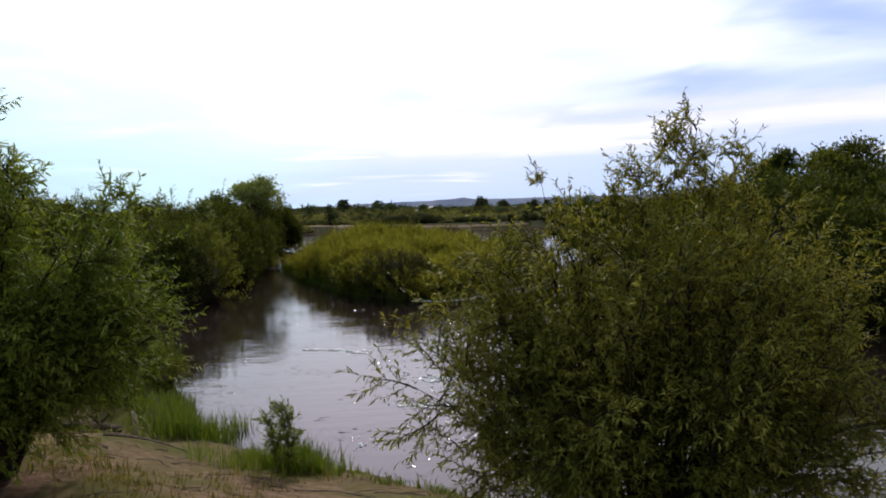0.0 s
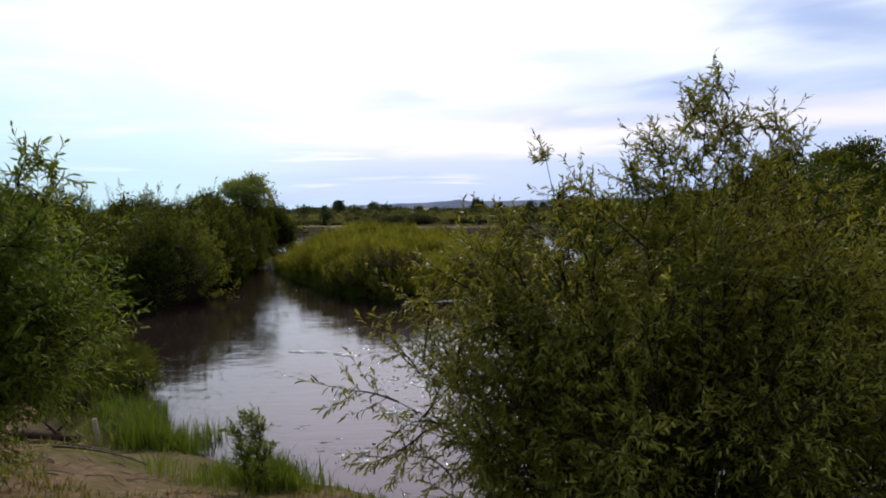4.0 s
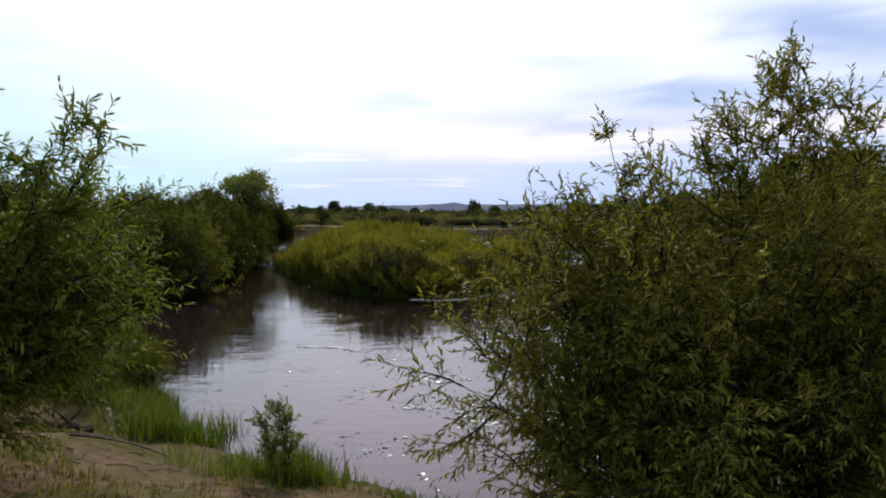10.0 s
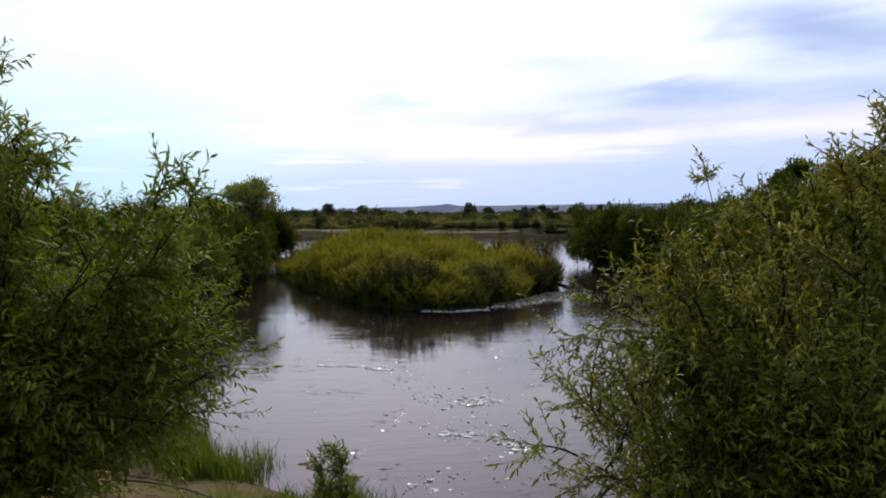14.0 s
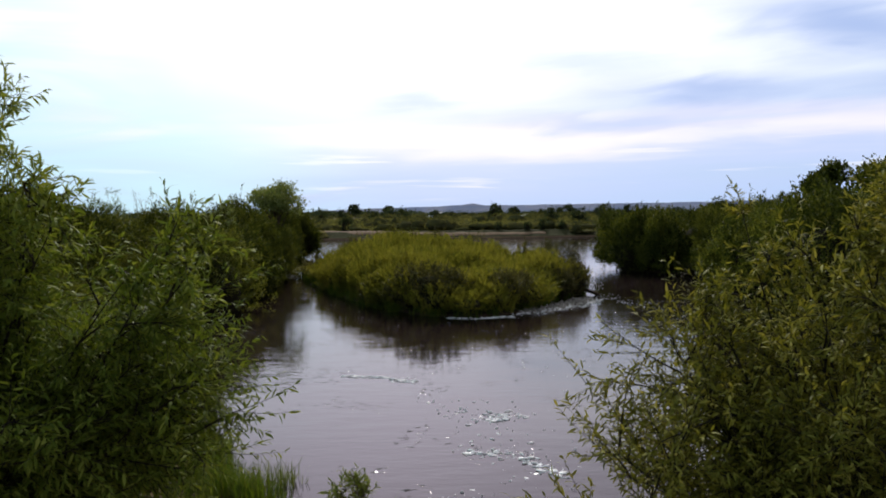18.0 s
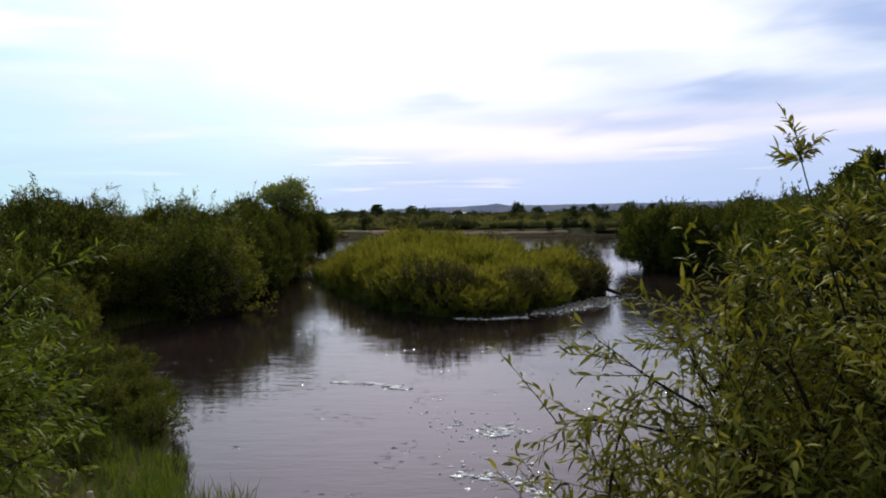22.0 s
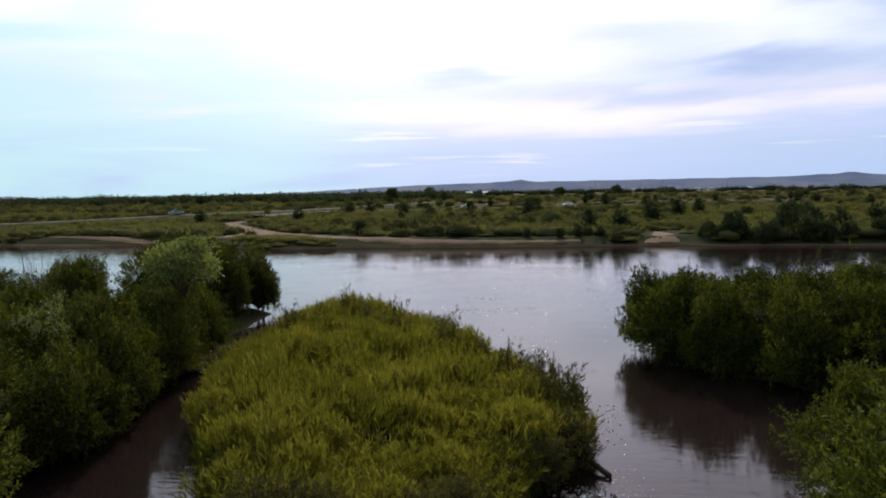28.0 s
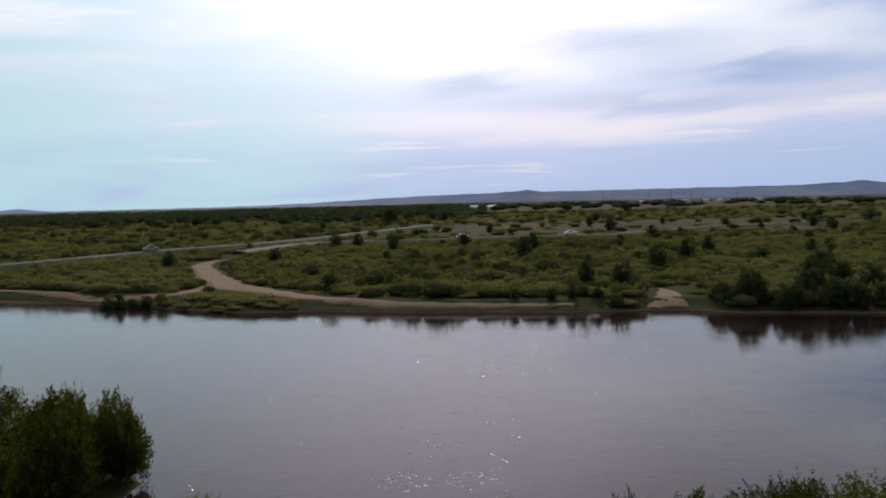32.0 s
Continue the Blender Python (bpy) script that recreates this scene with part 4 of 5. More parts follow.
strip("path", BEACH, [5, 4, 2.5, 1.8, 2, 1.6], SAND, 0.14, "sandy strip along the far shore", "path")
strip("path", [(28.0, 121.8), (29.3, 126), (30.3, 131), (29.8, 134)], [5, 4.5, 3, 1], SAND, 0.06, "bare sandy slope on the far bank", "path")


def near_line(x, y, pts, d):
    p = np.array(pts, float)
    for (ax, ay), (bx, by) in zip(p[:-1], p[1:]):
        t = max(0, min(1, ((x - ax) * (bx - ax) + (y - ay) * (by - ay)) / ((bx - ax) ** 2 + (by - ay) ** 2)))
        if math.hypot(x - ax - t * (bx - ax), y - ay - t * (by - ay)) < d:
            return True
    return False


def clear_of_roads(x, y, d):
    return not (near_line(x, y, ROAD_1, d + 6) or near_line(x, y, ROAD_2, d + 4) or near_line(x + 4, y + 7, ROAD_1, d + 5) or near_line(x, y + 7, ROAD_2, d + 3) or near_line(x, y, TRACK, d + 3) or near_line(x, y, BEACH, d + 1.5)
                or near_line(x, y, [(27, 120), (29, 126), (30.5, 134)], d + 2.5))


def scrub(name, spots, mat, label, cards, size, category="scrub", cut=0.0):
    """Far bushes joined into one mesh: a lumpy core and leaf sprays for each."""
    vs, qs, base = [], [], 0
    zs = ground_height([s[0] for s in spots], [s[1] for s in spots]) - 0.15
    for k, (x, y, r, h) in enumerate(spots):
        z = zs[k]
        v, q = core_arrays(200 + k % 23, r * 0.85, r * 0.85, h * 0.9, 0.25, 10, 6)
        o = np.array([x, y, z])
        vs.append(v + o)
        qs.append(q + base)
        base += len(v)
        c, p = crown_points(200 + k % 23, cards, r, r, h, 0.25, 0.3)
        v, q = card_arrays(c, p + np.array([0, 0, 0.5]) + rng.normal(0, 0.4, p.shape), size * rng.uniform(0.6, 1.4, cards), size * 0.5 * rng.uniform(0.7, 1.3, cards))
        vs.append(v + o)
        qs.append(q + base)
        base += len(v)
    return tagged(place_mesh(name, array_mesh(name, np.concatenate(vs), np.concatenate(qs)), mat), label, category, kind="stuff")


low_spots, mid_spots, dark_spots = [], [], []
cy = 121 + 152 * rng.random(20000)
cx = rng.uniform(-0.85, 0.85, 20000) * (cy - 20)
lush = waves(cx, cy, 0.09, 31)
for x, y, sd, w in zip(cx, cy, inside_dist(FAR_BANK, cx, cy), lush):
    r = rng.uniform(1.2, 2.6)
    patch = x < -22 and x > -44 and y < 136
    if len(low_spots) + len(dark_spots) >= 5600 or sd < 0.7 + r * 0.25 or patch or not clear_of_roads(x, y, r * 0.7):
        continue
    if w + rng.normal(0, 0.5) > 1.15 or (sd < 9 and x > -20 and rng.random() < 0.16):
        dark_spots.append((x, y, r * rng.uniform(0.7, 1.1), rng.uniform(1.5, 2.7)))
    else:
        low_spots.append((x, y, r * rng.uniform(0.6, 1.3), rng.uniform(0.5, 1.7)))
scrub("far_scrub", low_spots, LEAF_FAR_HAZE, "low green willow scrub covering the far bank", 44, 0.36)
scrub("far_bushes", dark_spots, LEAF_SPOT, "darker bushes standing in the scrub of the far bank", 60, 0.42)
turf = [(rng.uniform(-42, -23), rng.uniform(124, 134), rng.uniform(0.8, 1.8), rng.uniform(0.3, 0.6)) for _ in range(110)]
turf = [s for s in turf if not near_line(s[0], s[1], TRACK, 3.2) and not near_line(s[0], s[1], BEACH, 3) and gz(s[0], s[1]) > 0.15]
scrub("shore_grass", turf, LEAF_FAR_HAZE, "green grass patch between the sandy track and the water", 60, 0.25, "grass")
grey_spots = []
while len(mid_spots) + len(grey_spots) < 3600:
    y = 258 + 520 * rng.random() ** 1.2
    x = rng.uniform(-0.8, 0.75) * (y - 20)
    if -0.14 < x / y < 0.48 and 262 < y < 430 and rng.random() < 0.82:
        continue
    if clear_of_roads(x, y, 1.5):
        if rng.random() < 0.3:
            mid_spots.append((x, y, rng.uniform(1.5, 4.0), rng.uniform(1.3, 3.4)))
        else:
            grey_spots.append((x, y, rng.uniform(2.0, 6.5), rng.uniform(0.5, 1.4)))
scrub("meadow_scrub", mid_spots, LEAF_SPOT, "scattered bushes on the dry meadow beyond the road", 40, 0.8)
scrub("meadow_growth", grey_spots, LEAF_FAR_HAZE, "low growth covering the meadow beyond the road, greyed to stand in for haze", 40, 0.7)
belt = []
for k in range(1100):
    y = rng.uniform(620, 1700)
    x = rng.uniform(-0.75, 0.75) * y
    if x / y > -0.02 and (y < 900 or rng.random() < 0.6):
        continue
    belt.append((x, y, rng.uniform(6, 16), rng.uniform(4.0, 8.0)))
for k in range(300):
    y = rng.uniform(470, 860)
    belt.append((rng.uniform(-0.85, -0.06) * y, y, rng.uniform(2.5, 6), rng.uniform(4.0, 7.5)))
scrub("forest_belt", belt, LEAF_DARK, "dark line of distant woods along the horizon", 40, 2.0, "woods")

# single dark trees on the far plain
far_trees = [bush("plain_tree", 120 + 9 * k, 1.15 + 0.15 * k, 1.2 + 0.1 * k, 3.7 - 0.2 * k, LEAF_DARK, "small dark bushy tree among the scrub on the far plain", n=1800, size=0.3, up=0.6, category="tree", group="dark trees on the far plain", stems=2, shoots=12, width=0.45, rough=0.34, core=0.66, sprig=0.8, fan=0.12, per=14) for k in range(3)]
placed = [(38 + 2.6 * k + math.sin(k * 5.1), 122.0 - 0.12 * k + 2.2 * math.sin(k * 2.3) + 0.6, 0.72 + 0.26 * math.sin(k * 1.7) + (0.5 if k % 7 == 3 else 0.0)) for k in range(26)]
placed += [(36.5, 121.8, 0.7), (40, 121.5, 0.65), (44, 121.0, 0.8), (49, 120.5, 1.15), (54, 120.5, 0.7), (59, 119.5, 0.8), (65, 119, 0.9), (48, 127, 1.25), (57, 128, 1.1), (71, 120, 1.2), (79, 119, 1.3), (-47.5, 128.6, 0.62), (-49.6, 128.3, 0.74), (-51.8, 128.6, 0.8), (-54, 128.9, 0.7),
          (13, 125, 0.5), (16, 126, 0.55), (19.5, 125.5, 0.5), (8, 126, 0.5), (11, 183, 1.4), (35, 160, 1.3), (60, 150, 1.3), (44, 175, 1.2), (-12, 170, 1.1), (-25, 225, 1.2), (-36, 226, 1.2), (-42, 225, 1.2), (-5, 228, 1.2), (14, 205, 1.3)]
while len(placed) < 118:
    y = rng.uniform(135, 430)
    x = rng.uniform(-0.65, 0.85) * (y - 20)
    if clear_of_roads(x, y, 2.0) and (x > -10 or rng.random() < 0.4):
        placed.append((x, y, rng.uniform(0.6, 1.15) * (1 + max(0, y - 240) * 0.003)))
for k, (x, y, s) in enumerate(placed[3:]):
    spread(far_trees[k % 3], [(x, y, gz(x, y) - 0.3, rng.random() * 6.28, s, s)])
for b, (x, y, s) in zip(far_trees, placed):
    b.location = (x, y, gz(x, y) - 0.3)
# landmark trees above the far treeline
for x, y, h, r in ((-56.3, 409, 9.5, 3.2), (-49, 560, 10.5, 4.5), (62, 640, 9, 4.0), (98, 560, 9.5, 4.0), (66, 700, 8, 5)):
    tree("lone_tree", (x, y, gz(x, y) - 0.2), h, r, h * 0.8, LEAF_DARK, "tall dark tree standing above the far treeline", int(x) + 300, n=900, size=1.1, clumps=7)


# ---------------------------------------------------------------- cars and houses far off
def box_bm(x0, x1, y0, y1, z0, z1, taper=0.0, bev=0.03):
    bm = bmesh.new()
    bmesh.ops.create_cube(bm, size=1.0)
    for v in bm.verts:
        f = 1 - taper if v.co.z > 0 else 1
        v.co = Vector(((x0 + x1) / 2 + v.co.x * (x1 - x0) * f, (y0 + y1) / 2 + v.co.y * (y1 - y0) * (1 - (1 - f) * 0.6), (z0 + z1) / 2 + v.co.z * (z1 - z0)))
    if bev:
        bmesh.ops.bevel(bm, geom=bm.edges[:], offset=bev, segments=2, affect="EDGES")
    return bm


def solid(name, col, rough=0.5, metal=0.0):
    m, nt, b = material(name)
    n = noise_tex(nt, 3.0, 4)
    nt.links.new(mix_col(nt, n, tuple(c * 0.85 for c in col), tuple(min(1, c * 1.1) for c in col)), b.inputs["Base Color"])
    b.inputs["Roughness"].default_value, b.inputs["Metallic"].default_value = rough, metal
    return m


GLASS_DARK = solid("car_window", (0.03, 0.035, 0.04), 0.1)
TYRE = solid("tyre_rubber", (0.02, 0.02, 0.02), 0.8)
RIM = solid("wheel_rim", (0.5, 0.5, 0.5), 0.35, 0.8)


def car(x, y, turn, paint, label, lift=0.9):
    root = tagged(new("car"), label, "car")
    body = part("body", box_bm(-2.15, 2.15, -0.85, 0.85, 0.35, 0.95, 0.05, 0.1), paint, root)
    part("cabin", box_bm(-1.3, 0.9, -0.76, 0.76, 0.93, 1.48, 0.28, 0.08), paint, root)
    part("windscreen", box_bm(0.42, 0.62, -0.62, 0.62, 1.0, 1.40, 0.1, 0.02), GLASS_DARK, root)
    part("rear_window", box_bm(-1.12, -0.92, -0.62, 0.62, 1.0, 1.40, 0.1, 0.02), GLASS_DARK, root)
    for s in (-1, 1):
        part("side_window", box_bm(-0.85, 0.45, s * 0.70 - 0.03, s * 0.70 + 0.03, 1.02, 1.36, 0.15, 0.01), GLASS_DARK, root)
        for wx in (-1.35, 1.35):
            bm = bmesh.new()
            bmesh.ops.create_cone(bm, cap_ends=True, segments=18, radius1=0.32, radius2=0.32, depth=0.2, matrix=Matrix.Translation((wx, s * 0.78, 0.32)) @ Matrix.Rotation(math.pi / 2, 4, "X"))
            w = part("wheel", bm, TYRE, root)
            bm = bmesh.new()
            bmesh.ops.create_cone(bm, cap_ends=True, segments=14, radius1=0.19, radius2=0.16, depth=0.22, matrix=Matrix.Translation((wx, s * 0.78, 0.32)) @ Matrix.Rotation(math.pi / 2, 4, "X"))
            part("rim", bm, RIM, w)
    for s in (-1, 1):
        part("headlight", box_bm(2.08, 2.18, s * 0.6 - 0.15, s * 0.6 + 0.15, 0.62, 0.78, 0, 0.02), RIM, root)
    root.matrix_basis = Matrix.Translation((x, y, gz(x, y) + lift)) @ Matrix.Rotation(turn, 4, "Z")
    return root


car(-90.8, 211.0, 1.05, solid("grey_green_paint", (0.24, 0.28, 0.27), 0.3), "grey-green saloon car driving on the embankment road", 1.5)
car(-7.2, 259.9, 0.27, solid("white_paint", (0.82, 0.82, 0.80), 0.35), "white car on the dirt road")
car(29.5, 266.8, 0.1, solid("cream_paint", (0.75, 0.73, 0.66), 0.35), "cream-coloured car on the dirt road")


def house(x, y, turn, w, d, h, wall, roof_mat, label):
    root = tagged(new("house"), label, "house", "houses of the distant village")
    part("wall", box_bm(-w / 2, w / 2, -d / 2, d / 2, 0, h, 0, 0), wall, root)
    bm = bmesh.new()
    o, e = 0.5, h * 0.6
    vs = [bm.verts.new(c) for c in ((-w / 2 - o, -d / 2 - o, h), (w / 2 + o, -d / 2 - o, h), (w / 2 + o, d / 2 + o, h), (-w / 2 - o, d / 2 + o, h), (-w / 2 - o, 0, h + e), (w / 2 + o, 0, h + e))]
    for f in ((0, 1, 5, 4), (2, 3, 4, 5), (0, 4, 3), (1, 2, 5), (0, 3, 2, 1)):
        bm.faces.new([vs[k] for k in f])
    part("roof", bm, roof_mat, root)
    for k in (-1, 0, 1):
        part("window", box_bm(k * w * 0.3 - 0.6, k * w * 0.3 + 0.6, -d / 2 - 0.06, -d / 2 + 0.04, h * 0.35, h * 0.8, 0, 0), GLASS_DARK, root)
    root.matrix_basis = Matrix.Translation((x, y, gz(x, y) - 0.1)) @ Matrix.Rotation(turn, 4, "Z")


WHITE_WALL, GREY_ROOF = solid("whitewash", (0.8, 0.8, 0.78), 0.8), solid("sheet_roof", (0.42, 0.43, 0.45), 0.5)
for x, y, t, w in ((525, 1480, 0.2, 14), (330, 1320, -0.3, 12), (352, 1360, 0.5, 10), (300, 1290, 0.1, 11), (255, 1300, 0.4, 9), (400, 1400, -0.2, 10), (455, 1500, 0.3, 11), (600, 1520, 0.0, 12), (-10, 1000, 0.3, 12), (-35, 1010, -0.2, 11)):
    house(x, y, t, w, w * 0.7, 4.2, WHITE_WALL, GREY_ROOF, "small whitewashed house with a grey roof")

# ---------------------------------------------------------------- driftwood, riffle and foam by the island
def log(name, a, b, r0, r1, mat, label, knots=3, category="log"):
    root = tagged(new(name), label, category)
    root.location = a
    d = np.array(b, float) - np.array(a, float)
    path = bend((0, 0, 0), d, 0.06, 14, 0.05)
    v, q = tube_arrays(path, r0, r1, 12)
    bark = v.reshape(14, 12, 3)
    cen = path[:, None]
    bark[:] = cen + (bark - cen) * (1 + 0.16 * np.sin(np.arange(12) * 2.1)[None, :, None] + rng.normal(0, 0.06, (14, 12, 1)))
    n = len(v)
    v = np.concatenate([v, path[:1] - unit(d)[None] * r0 * 0.2, path[-1:] + unit(d)[None] * r1 * 0.3])
    k = np.arange(12)
    caps = np.concatenate([np.stack([np.full(12, n), (k + 1) % 12, k], 1), np.stack([np.full(12, n + 1), 13 * 12 + k, 13 * 12 + (k + 1) % 12], 1)])
    place_mesh("trunk", array_mesh("trunk", v, q, caps, smooth=True), mat, root)
    for s in range(knots):
        p = at_frac(path, 0.25 + 0.5 * s / max(1, knots - 1))
        tip = p + unit(rng.normal(0, 1, 3) + np.array([0, 0, 0.8])) * r0 * rng.uniform(2, 4)
        v, q = tube_arrays(bend(p, tip, 0.01, 4, 0.01), r0 * 0.3, r0 * 0.12, 6)
        place_mesh("branch_stub", array_mesh("branch_stub", v, q, smooth=True), mat, root)
    return root


log("driftwood_log", (4.9, 39.0, 0.42), (6.34, 37.05, 0.06), 0.06, 0.085, WET_WOOD, "dark wet driftwood log sloping from the island into the water")

# glossy white for foam, and for flecks that stand in for sun glints
FOAM_GLINT = solid("white_foam_and_glint", (0.88, 0.87, 0.87), 0.16)
PEBBLE = plain_material("river_pebble", (0.07, 0.06, 0.05), (0.42, 0.38, 0.34), 5.0, 0.5)


def flakes(name, spots, mat, label, thick, category):
    """Small flat lumps on the water, long and short, lying at all angles: x, y, radius."""
    vs, qs, base = [], [], 0
    for k, (x, y, r) in enumerate(spots):
        v, q = core_arrays(300 + k % 17, r, r * rng.uniform(0.2, 0.7), thick * rng.uniform(0.4, 1.5), 0.4, 7, 4)
        v[:, 2] -= thick * 0.42
        a = rng.normal(0, 0.55)
        c_, s_ = math.cos(a), math.sin(a)
        vx, vy = v[:, 0] * c_ - v[:, 1] * s_, v[:, 0] * s_ + v[:, 1] * c_
        vs.append(np.column_stack([vx + x, vy + y, v[:, 2]]))
        qs.append(q + base)
        base += len(v)
    return tagged(place_mesh(name, array_mesh(name, np.concatenate(vs), np.concatenate(qs), smooth=True), mat), label, category, kind="stuff")


def along(pts, n, spread_, rmin, rmax, ends=0.0):
    p = np.array(pts, float)
    seg = np.r_[0, np.cumsum(np.linalg.norm(np.diff(p, axis=0), axis=1))]
    s = rng.uniform(0, seg[-1], n)
    x, y = np.interp(s, seg, p[:, 0]), np.interp(s, seg, p[:, 1])
    return [(a + rng.normal(0, spread_), b + rng.normal(0, spread_), rmin + (rmax - rmin) * rng.random() ** 2.2) for a, b in zip(x, y)]


flakes("gravel_bar", along([(1.9, 31.6), (3.2, 32.8), (4.6, 34.3), (5.6, 36.0)], 900, 0.32, 0.02, 0.10), PEBBLE, "gravel bar awash at the island's corner", 0.10, "gravel")
flakes("river_foam", along([(1.8, 31.4), (3.3, 32.6), (4.8, 34.2), (5.8, 35.8)], 1300, 0.30, 0.010, 0.13) + along([(-1.4, 30.35), (-0.2, 29.95), (0.5, 30.2), (1.4, 30.5)], 200, 0.10, 0.010, 0.12)
       + along([(-12.6, 52.5), (-11.9, 49.0)], 70, 0.25, 0.03, 0.10) + along([(6.6, 40), (7.4, 44)], 60, 0.25, 0.03, 0.08),
       FOAM_GLINT, "white foam where the current breaks over shallows", 0.035, "foam")
# a few foam streaks; the other flecks are sun glints modelled as white lumps
flakes("foam_glint_fleck", along([(-3.9, 20.4), (-3.0, 20.25)], 90, 0.07, 0.02, 0.15) + along([(-2.6, 19.95), (-2.2, 19.75)], 60, 0.09, 0.02, 0.14) + along([(-1.05, 14.6), (-0.1, 14.45), (0.5, 13.4)], 150, 0.09, 0.012, 0.11)
       + along([(-0.5, 16.5), (0.1, 16.8)], 90, 0.15, 0.012, 0.10) + along([(-0.9, 12.8), (-1.5, 12.2)], 50, 0.2, 0.010, 0.07) + along([(-1.5, 18.2), (-0.4, 16.4), (-0.7, 15.4), (-0.2, 14.2), (0.3, 13.0)], 150, 0.38, 0.010, 0.075)
       + along([(0.2, 14.5), (2.2, 17.5), (2.8, 24)], 60, 0.7, 0.012, 0.04) + along([(7.2, 30.5), (3.8, 24.1)], 30, 0.5, 0.012, 0.05)
       + along([(0.7, 65.0), (3.3, 66.4), (5.4, 67.4), (6.6, 66.2)], 110, 0.45, 0.03, 0.13) + along([(1.7, 72.5), (3.2, 71.4)], 50, 0.6, 0.03, 0.12) + along([(-0.1, 66.1), (1.7, 67.0)], 50, 0.35, 0.03, 0.11) + along([(3.5, 60), (5.7, 51.6)], 60, 0.8, 0.025, 0.09)
       + along([(4.2, 70), (6.0, 82), (6.5, 98)], 70, 2.2, 0.04, 0.15) + along([(12.6, 99.4), (5.6, 99.3)], 24, 1.2, 0.05, 0.16),
       FOAM_GLINT, "small white flecks on the current: some foam, most standing in for sun glints", 0.022, "foam")
flakes("current_line", along([(6.4, 37.2), (6.8, 34.7), (8.1, 31.6)], 150, 0.16, 0.012, 0.05) + along([(6.8, 38.0), (7.2, 35.6), (8.0, 34.0), (9.4, 34.8)], 120, 0.2, 0.012, 0.05),
       FOAM_GLINT, "thin line of foam where the current leaves the log", 0.012, "foam")

# ---------------------------------------------------------------- near bank: driftwood, grass, saplings, low shrubs
log("driftwood_log", (-6.5, 12.15, gz(-6.5, 12.15) + 0.08), (-5.45, 12.05, gz(-5.45, 12.05) + 0.15), 0.105, 0.075, WET_WOOD, "dark damp driftwood log lying on the sand", 4)
log("wooden_stake", (-5.26, 12.33, gz(-5.26, 12.33) - 0.1), (-5.33, 12.31, gz(-5.26, 12.33) + 0.44), 0.045, 0.032, PALE_WOOD, "pale peeled stake standing in the sand", 0, "stake")
log("fallen_branch", (-5.6, 11.0, gz(-5.6, 11.0) + 0.02), (-4.5, 11.5, gz(-4.5, 11.5) + 0.03), 0.02, 0.008, DRIFT, "thin dry branch lying on the sand", 4, "branch")
log("fallen_branch", (-6.0, 11.6, gz(-6.0, 11.6) + 0.02), (-5.1, 11.4, gz(-5.1, 11.4) + 0.03), 0.016, 0.008, DRIFT, "thin dry branch lying on the sand", 3, "branch")


def litter(name, n, label):
    """Dry twigs and stalks washed up on the sand, joined."""
    tubes = []
    for _ in range(n):
        x, y = rng.uniform(-7.5, 1.0), rng.uniform(6.5, 12.5)
        if inside_dist(NEAR_BANK, np.array([x]), np.array([y]))[0] < 0.35:
            continue
        a, ln = rng.random() * 6.28, rng.uniform(0.08, 0.45)
        x2, y2 = x + math.cos(a) * ln, y + math.sin(a) * ln
        r = rng.uniform(0.003, 0.009)
        tubes.append(tube_arrays(bend((x, y, gz(x, y) + r), (x2, y2, gz(x2, y2) + r + 0.01), 0.02, 4, 0.015), r, r * 0.5, 4))
    v, q = join_tubes(tubes)
    return tagged(place_mesh(name, array_mesh(name, v, q, smooth=True), DRIFT), label, "twigs", kind="stuff")


litter("twig_litter", 420, "dry twigs and stalks washed up on the sand")
log("fallen_branch", (-4.9, 10.4, gz(-4.9, 10.4) + 0.02), (-3.9, 10.9, gz(-3.9, 10.9) + 0.03), 0.018, 0.007, DRIFT, "thin dry branch lying on the sand", 4, "branch")


def grass(name, spots, mat, label, hmin, hmax, per=26, rad=0.22, category="grass"):
    """Tufts of bent blades, joined."""
    P, H = [], []
    for x, y, s in spots:
        n = max(4, int(per * s))
        a, r = rng.uniform(0, 6.28, n), rad * s * np.sqrt(rng.random(n))
        px, py = x + r * np.cos(a), y + r * np.sin(a)
        P.append(np.column_stack([px, py, np.maximum(ground_height(px, py), -0.05) - 0.02]))
        H.append(rng.uniform(hmin, hmax, n) * s)
    p, h = np.concatenate(P), np.concatenate(H)[:, None]
    n = len(p)
    lean = rng.normal(0, 0.28, (n, 3)) * np.array([1, 1, 0])
    side = unit(np.cross(lean + 1e-3, np.array([0, 0, 1.0]))) * rng.uniform(0.004, 0.009, (n, 1))
    mid, tip = p + lean * h * 0.4 + np.array([0, 0, 0.55]) * h, p + lean * h * 1.3 + np.array([0, 0, 0.95]) * h
    v = np.stack([p - side, p + side, mid + side * 0.8, mid - side * 0.8, tip], 1).reshape(-1, 3)
    i = np.arange(n)[:, None] * 5
    return tagged(place_mesh(name, array_mesh(name, v, i + np.array([[0, 1, 2, 3]]), i + np.array([[3, 2, 4]])), mat), label, category, kind="stuff")


def scatter(n, x0, x1, y0, y1, poly, lo, hi, smin=0.7, smax=1.3, patchy=False):
    """Up to n spots inside an outline, between lo and hi metres from its edge."""
    x, y = rng.uniform(x0, x1, n * 25), rng.uniform(y0, y1, n * 25)
    d = inside_dist(poly, x, y)
    ok = (d > lo) & (d < hi)
    if patchy:
        ok &= np.sin(x * 1.9) + np.sin(y * 1.4 + x) > -0.2
    x, y = x[ok][:n], y[ok][:n]
    return list(zip(x, y, rng.uniform(smin, smax, len(x))))


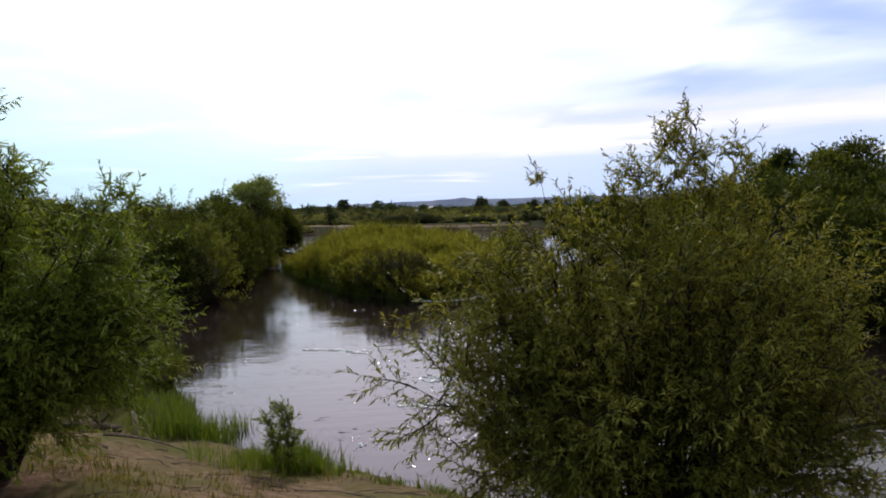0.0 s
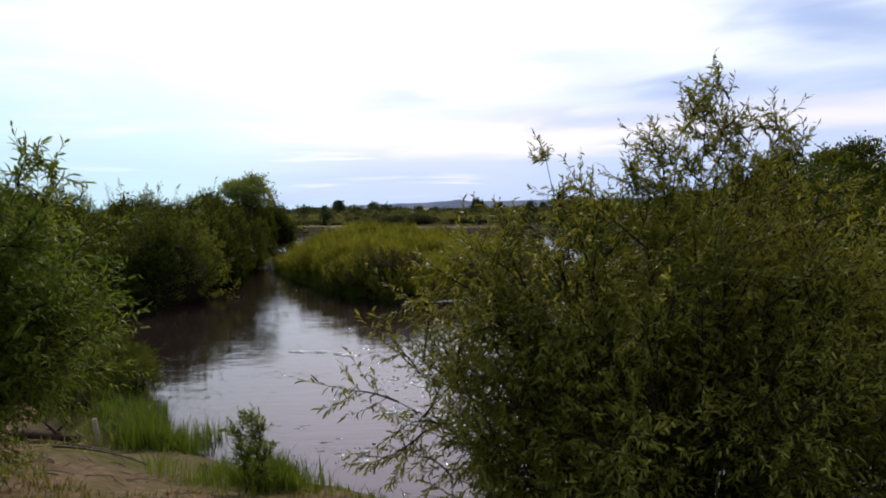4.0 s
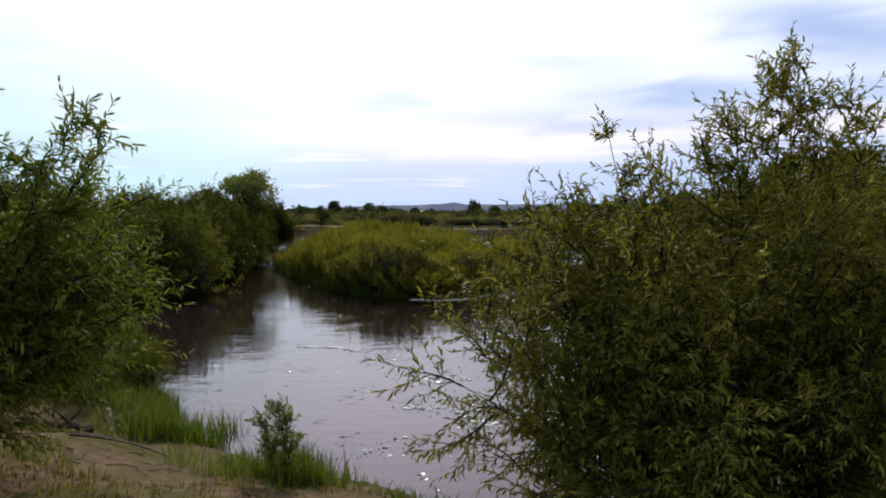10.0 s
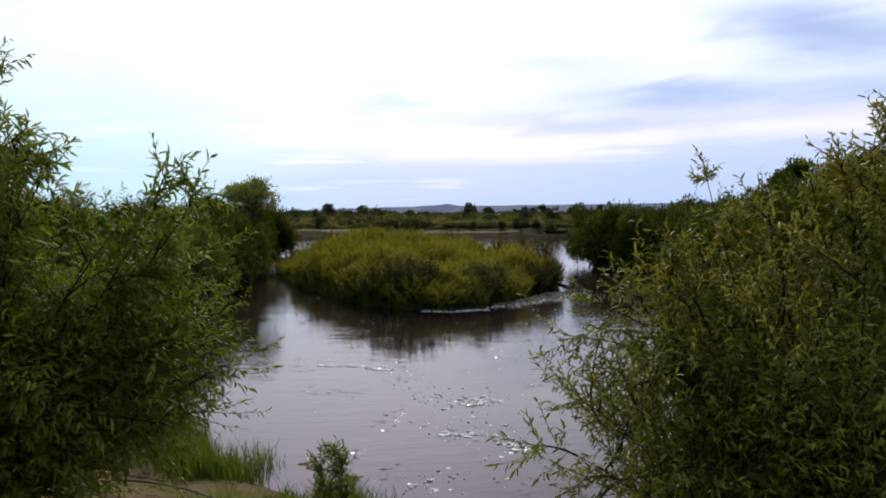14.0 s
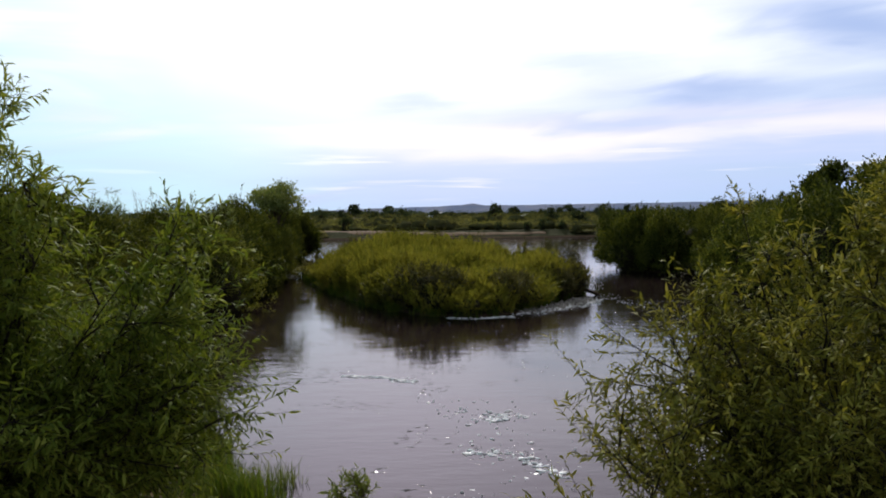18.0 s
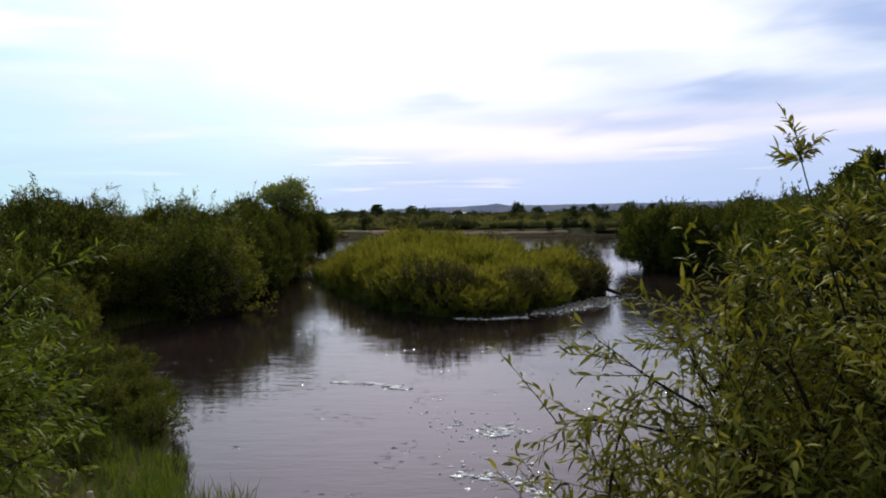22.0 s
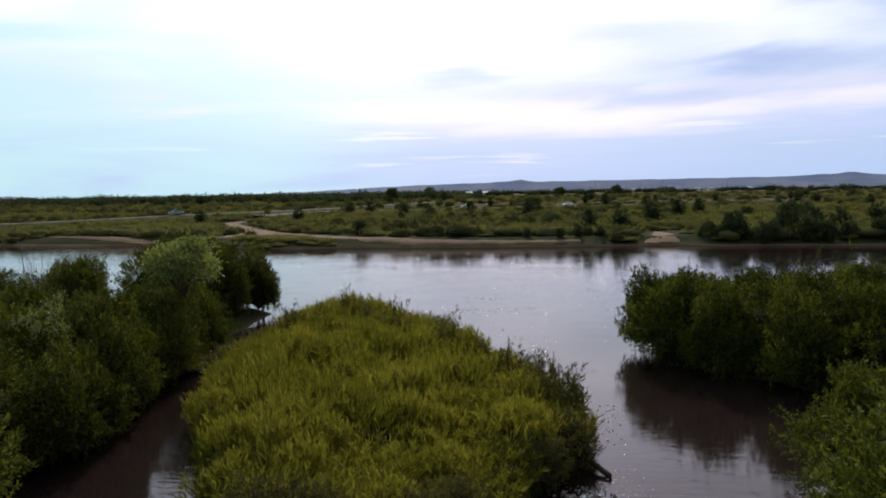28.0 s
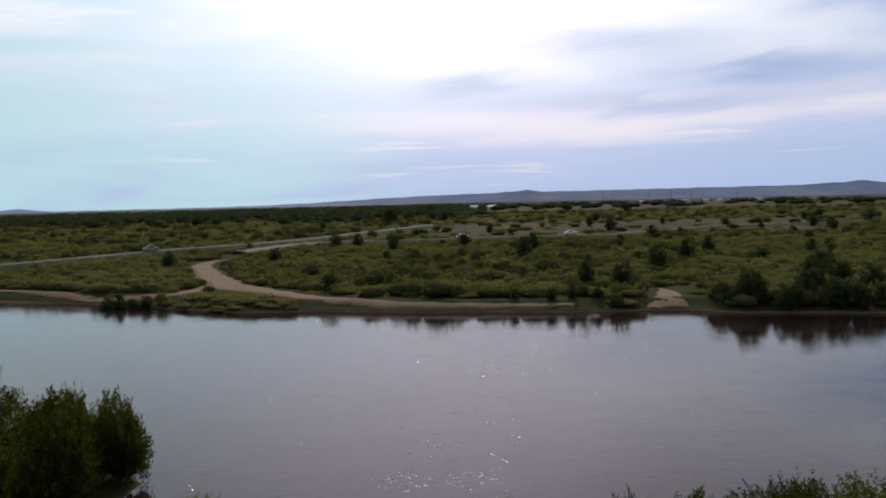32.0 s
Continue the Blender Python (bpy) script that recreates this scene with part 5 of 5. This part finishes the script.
clump_a = [(-4.55 + rng.normal(0, 0.38), 12.8 + rng.normal(0, 0.3), rng.uniform(0.8, 1.3)) for _ in range(60)]
clump_b = [(-2.55 + rng.normal(0, 0.36), 10.75 + rng.normal(0, 0.25), rng.uniform(0.8, 1.3)) for _ in range(60)]
edge_c = scatter(110, -3.4, 2.2, 8.5, 12.0, NEAR_BANK, 0.0, 0.6, 0.25, 0.55)
edge_d = scatter(120, -9.5, -4.6, 13.4, 21.5, NEAR_BANK, -0.1, 1.6, 0.7, 1.2)
grass("bank_grass", clump_a + clump_b + edge_c + edge_d, GRASS, "lush green grass tufts along the water's edge", 0.2, 0.45)
grass("dry_grass", scatter(1500, -9, 5, 3.5, 13.5, NEAR_BANK, 0.5, 7, 0.4, 1.0, True), GRASS_DRY, "short dry grass growing through the sand", 0.05, 0.16, per=14, rad=0.3)
grass("bank_sedge", scatter(260, -30, -9, 20, 60, NEAR_BANK, 0.9, 1.9, 0.9, 1.5), GRASS, "tall sedge along the overgrown bank", 0.3, 0.6)
grass("island_sedge", scatter(420, -12, 7, 29.5, 56, ISLAND, 0.2, 1.0, 0.9, 1.5), GRASS, "sedge fringing the island", 0.3, 0.65)

willow("willow_sapling", (-2.35, 10.1, gz(-2.35, 10.1) - 0.03), [(-2.35, 10.0, 1.42), (-2.46, 10.1, 1.2), (-2.24, 10.1, 1.1), (-2.2, 10.2, 0.85), (-2.5, 10.2, 0.9)], LEAF_TREE, "young willow sapling in the grass by the water", "sapling",
       stem_r=0.012, sec=9, sec_len=0.15, twigs=4, twig_len=0.14, leaves=11, leaf=0.075, hang=0.0)

shrub_protos = [bush("shore_shrub", 150 + k, 0.9, 0.85, 1.25, LEAF_BANK, "leafy green shrub on the near shore", n=9000, size=0.085, up=0.6, group="shrubs along the near shore", stems=4, shoots=22, width=0.32, rough=0.3, core=0.42, sprig=0.42, fan=0.05, per=24) for k in range(2)]
shrubs = [(-6.3, 15.9, 0.62), (-6.9, 16.9, 0.75), (-7.9, 18.1, 0.8), (-9.0, 20.0, 0.85), (-10.6, 21.6, 0.9), (-7.7, 16.4, 0.85), (-9.0, 17.8, 0.95), (-10.6, 19.6, 1.0), (-12.2, 21.8, 1.0), (-7.0, 14.8, 0.6), (-8.4, 15.0, 0.8), (-10.2, 16.4, 0.95), (-12.5, 18.6, 1.1), (-9.9, 13.6, 0.8), (-6.4, 13.9, 0.5)]
for k, (x, y, s) in enumerate(shrubs[2:]):
    spread(shrub_protos[k % 2], [(x, y, gz(x, y) - 0.08, rng.random() * 6.28, s * 0.85, s * 0.85 * rng.uniform(0.85, 1.05))])
for b, (x, y, s) in zip(shrub_protos, shrubs):
    b.location, b.scale = (x, y, gz(x, y) - 0.08), (s * 0.85,) * 3

# loose young willows rising over the bank bushes
for x, y, h in ((-20.6, 35.5, 5.2), (-18.9, 37.0, 5.3), (-17.2, 36.0, 5.0), (-15.2, 38.5, 5.0), (-13.6, 40.5, 4.9), (-22.6, 37.5, 5.5)):
    z = gz(x, y) - 0.05
    tips = [(x + rng.normal(0, 0.55), y + rng.normal(0, 0.4), z + h * rng.uniform(0.8, 0.98)) for _ in range(6)]
    willow("willow_sapling", (x, y, z), tips, LEAF_LIGHT, "loose young willow rising above the bank bushes", "sapling", stem_r=0.014, sec=7, sec_len=0.45, twigs=4, twig_len=0.3, leaves=8, leaf=0.15, first=0.55, group="young willows on the bank")

# a bare dead shrub standing up out of the bushes on the left bank
DEAD = bark_material("dead_wood", (0.06, 0.055, 0.05), (0.20, 0.19, 0.175))
for x, y, h in ((-24.3, 55.0, 6.0), (-21.5, 40.0, 5.5)):
    z = gz(x, y) - 0.05
    root = tagged(new("dead_shrub"), "bare grey dead shrub rising above the bank bushes", "shrub")
    root.location = (x, y, z)
    fine = []
    for _ in range(9):
        tip = np.array([rng.normal(0, 0.8), rng.normal(0, 0.6), h * rng.uniform(0.8, 1.0)])
        stem = bend((rng.normal(0, 0.1), rng.normal(0, 0.1), 0), tip, 0.3, 9, 0.15)
        v, q = tube_arrays(stem, 0.035, 0.006, 5)
        place_mesh("stem", array_mesh("stem", v, q, smooth=True), DEAD, root)
        for f in rng.uniform(0.5, 0.98, 12):
            p0 = at_frac(stem, f)
            fine.append(tube_arrays(bend(p0, p0 + unit(rng.normal(0, 1, 3) + np.array([0, 0, 0.8])) * rng.uniform(0.25, 0.6), 0.03, 4, 0.03), 0.010, 0.004, 4))
    v, q = join_tubes(fine)
    tagged(place_mesh("twigs", array_mesh("twigs", v, q, smooth=True), DEAD, root), kind="stuff")

# chimneys of the works on the horizon
WORKS = solid("pale_concrete", (0.34, 0.35, 0.38), 0.9)


def chimney(x, y, h, r):
    root = tagged(new("chimney"), "distant grey factory chimney on the horizon", "chimney", "chimneys on the horizon")
    bm = bmesh.new()
    bmesh.ops.create_cone(bm, cap_ends=True, segments=12, radius1=r, radius2=r * 0.6, depth=h, matrix=Matrix.Translation((0, 0, h / 2)))
    part("shaft", bm, WORKS, root)
    bm = bmesh.new()
    bmesh.ops.create_cone(bm, cap_ends=True, segments=12, radius1=r * 0.75, radius2=r * 0.75, depth=h * 0.05, matrix=Matrix.Translation((0, 0, h * 0.97)))
    part("rim", bm, WORKS, root)
    root.location = (x, y, gz(x, y) - 0.5)


for x, y, h, r in ((560, 3900, 48, 2.6), (610, 3880, 40, 2.2), (800, 3850, 44, 2.4), (905, 3800, 50, 2.6), (1010, 3800, 41, 2.2), (1230, 3750, 46, 2.4)):
    chimney(x, y, h, r)
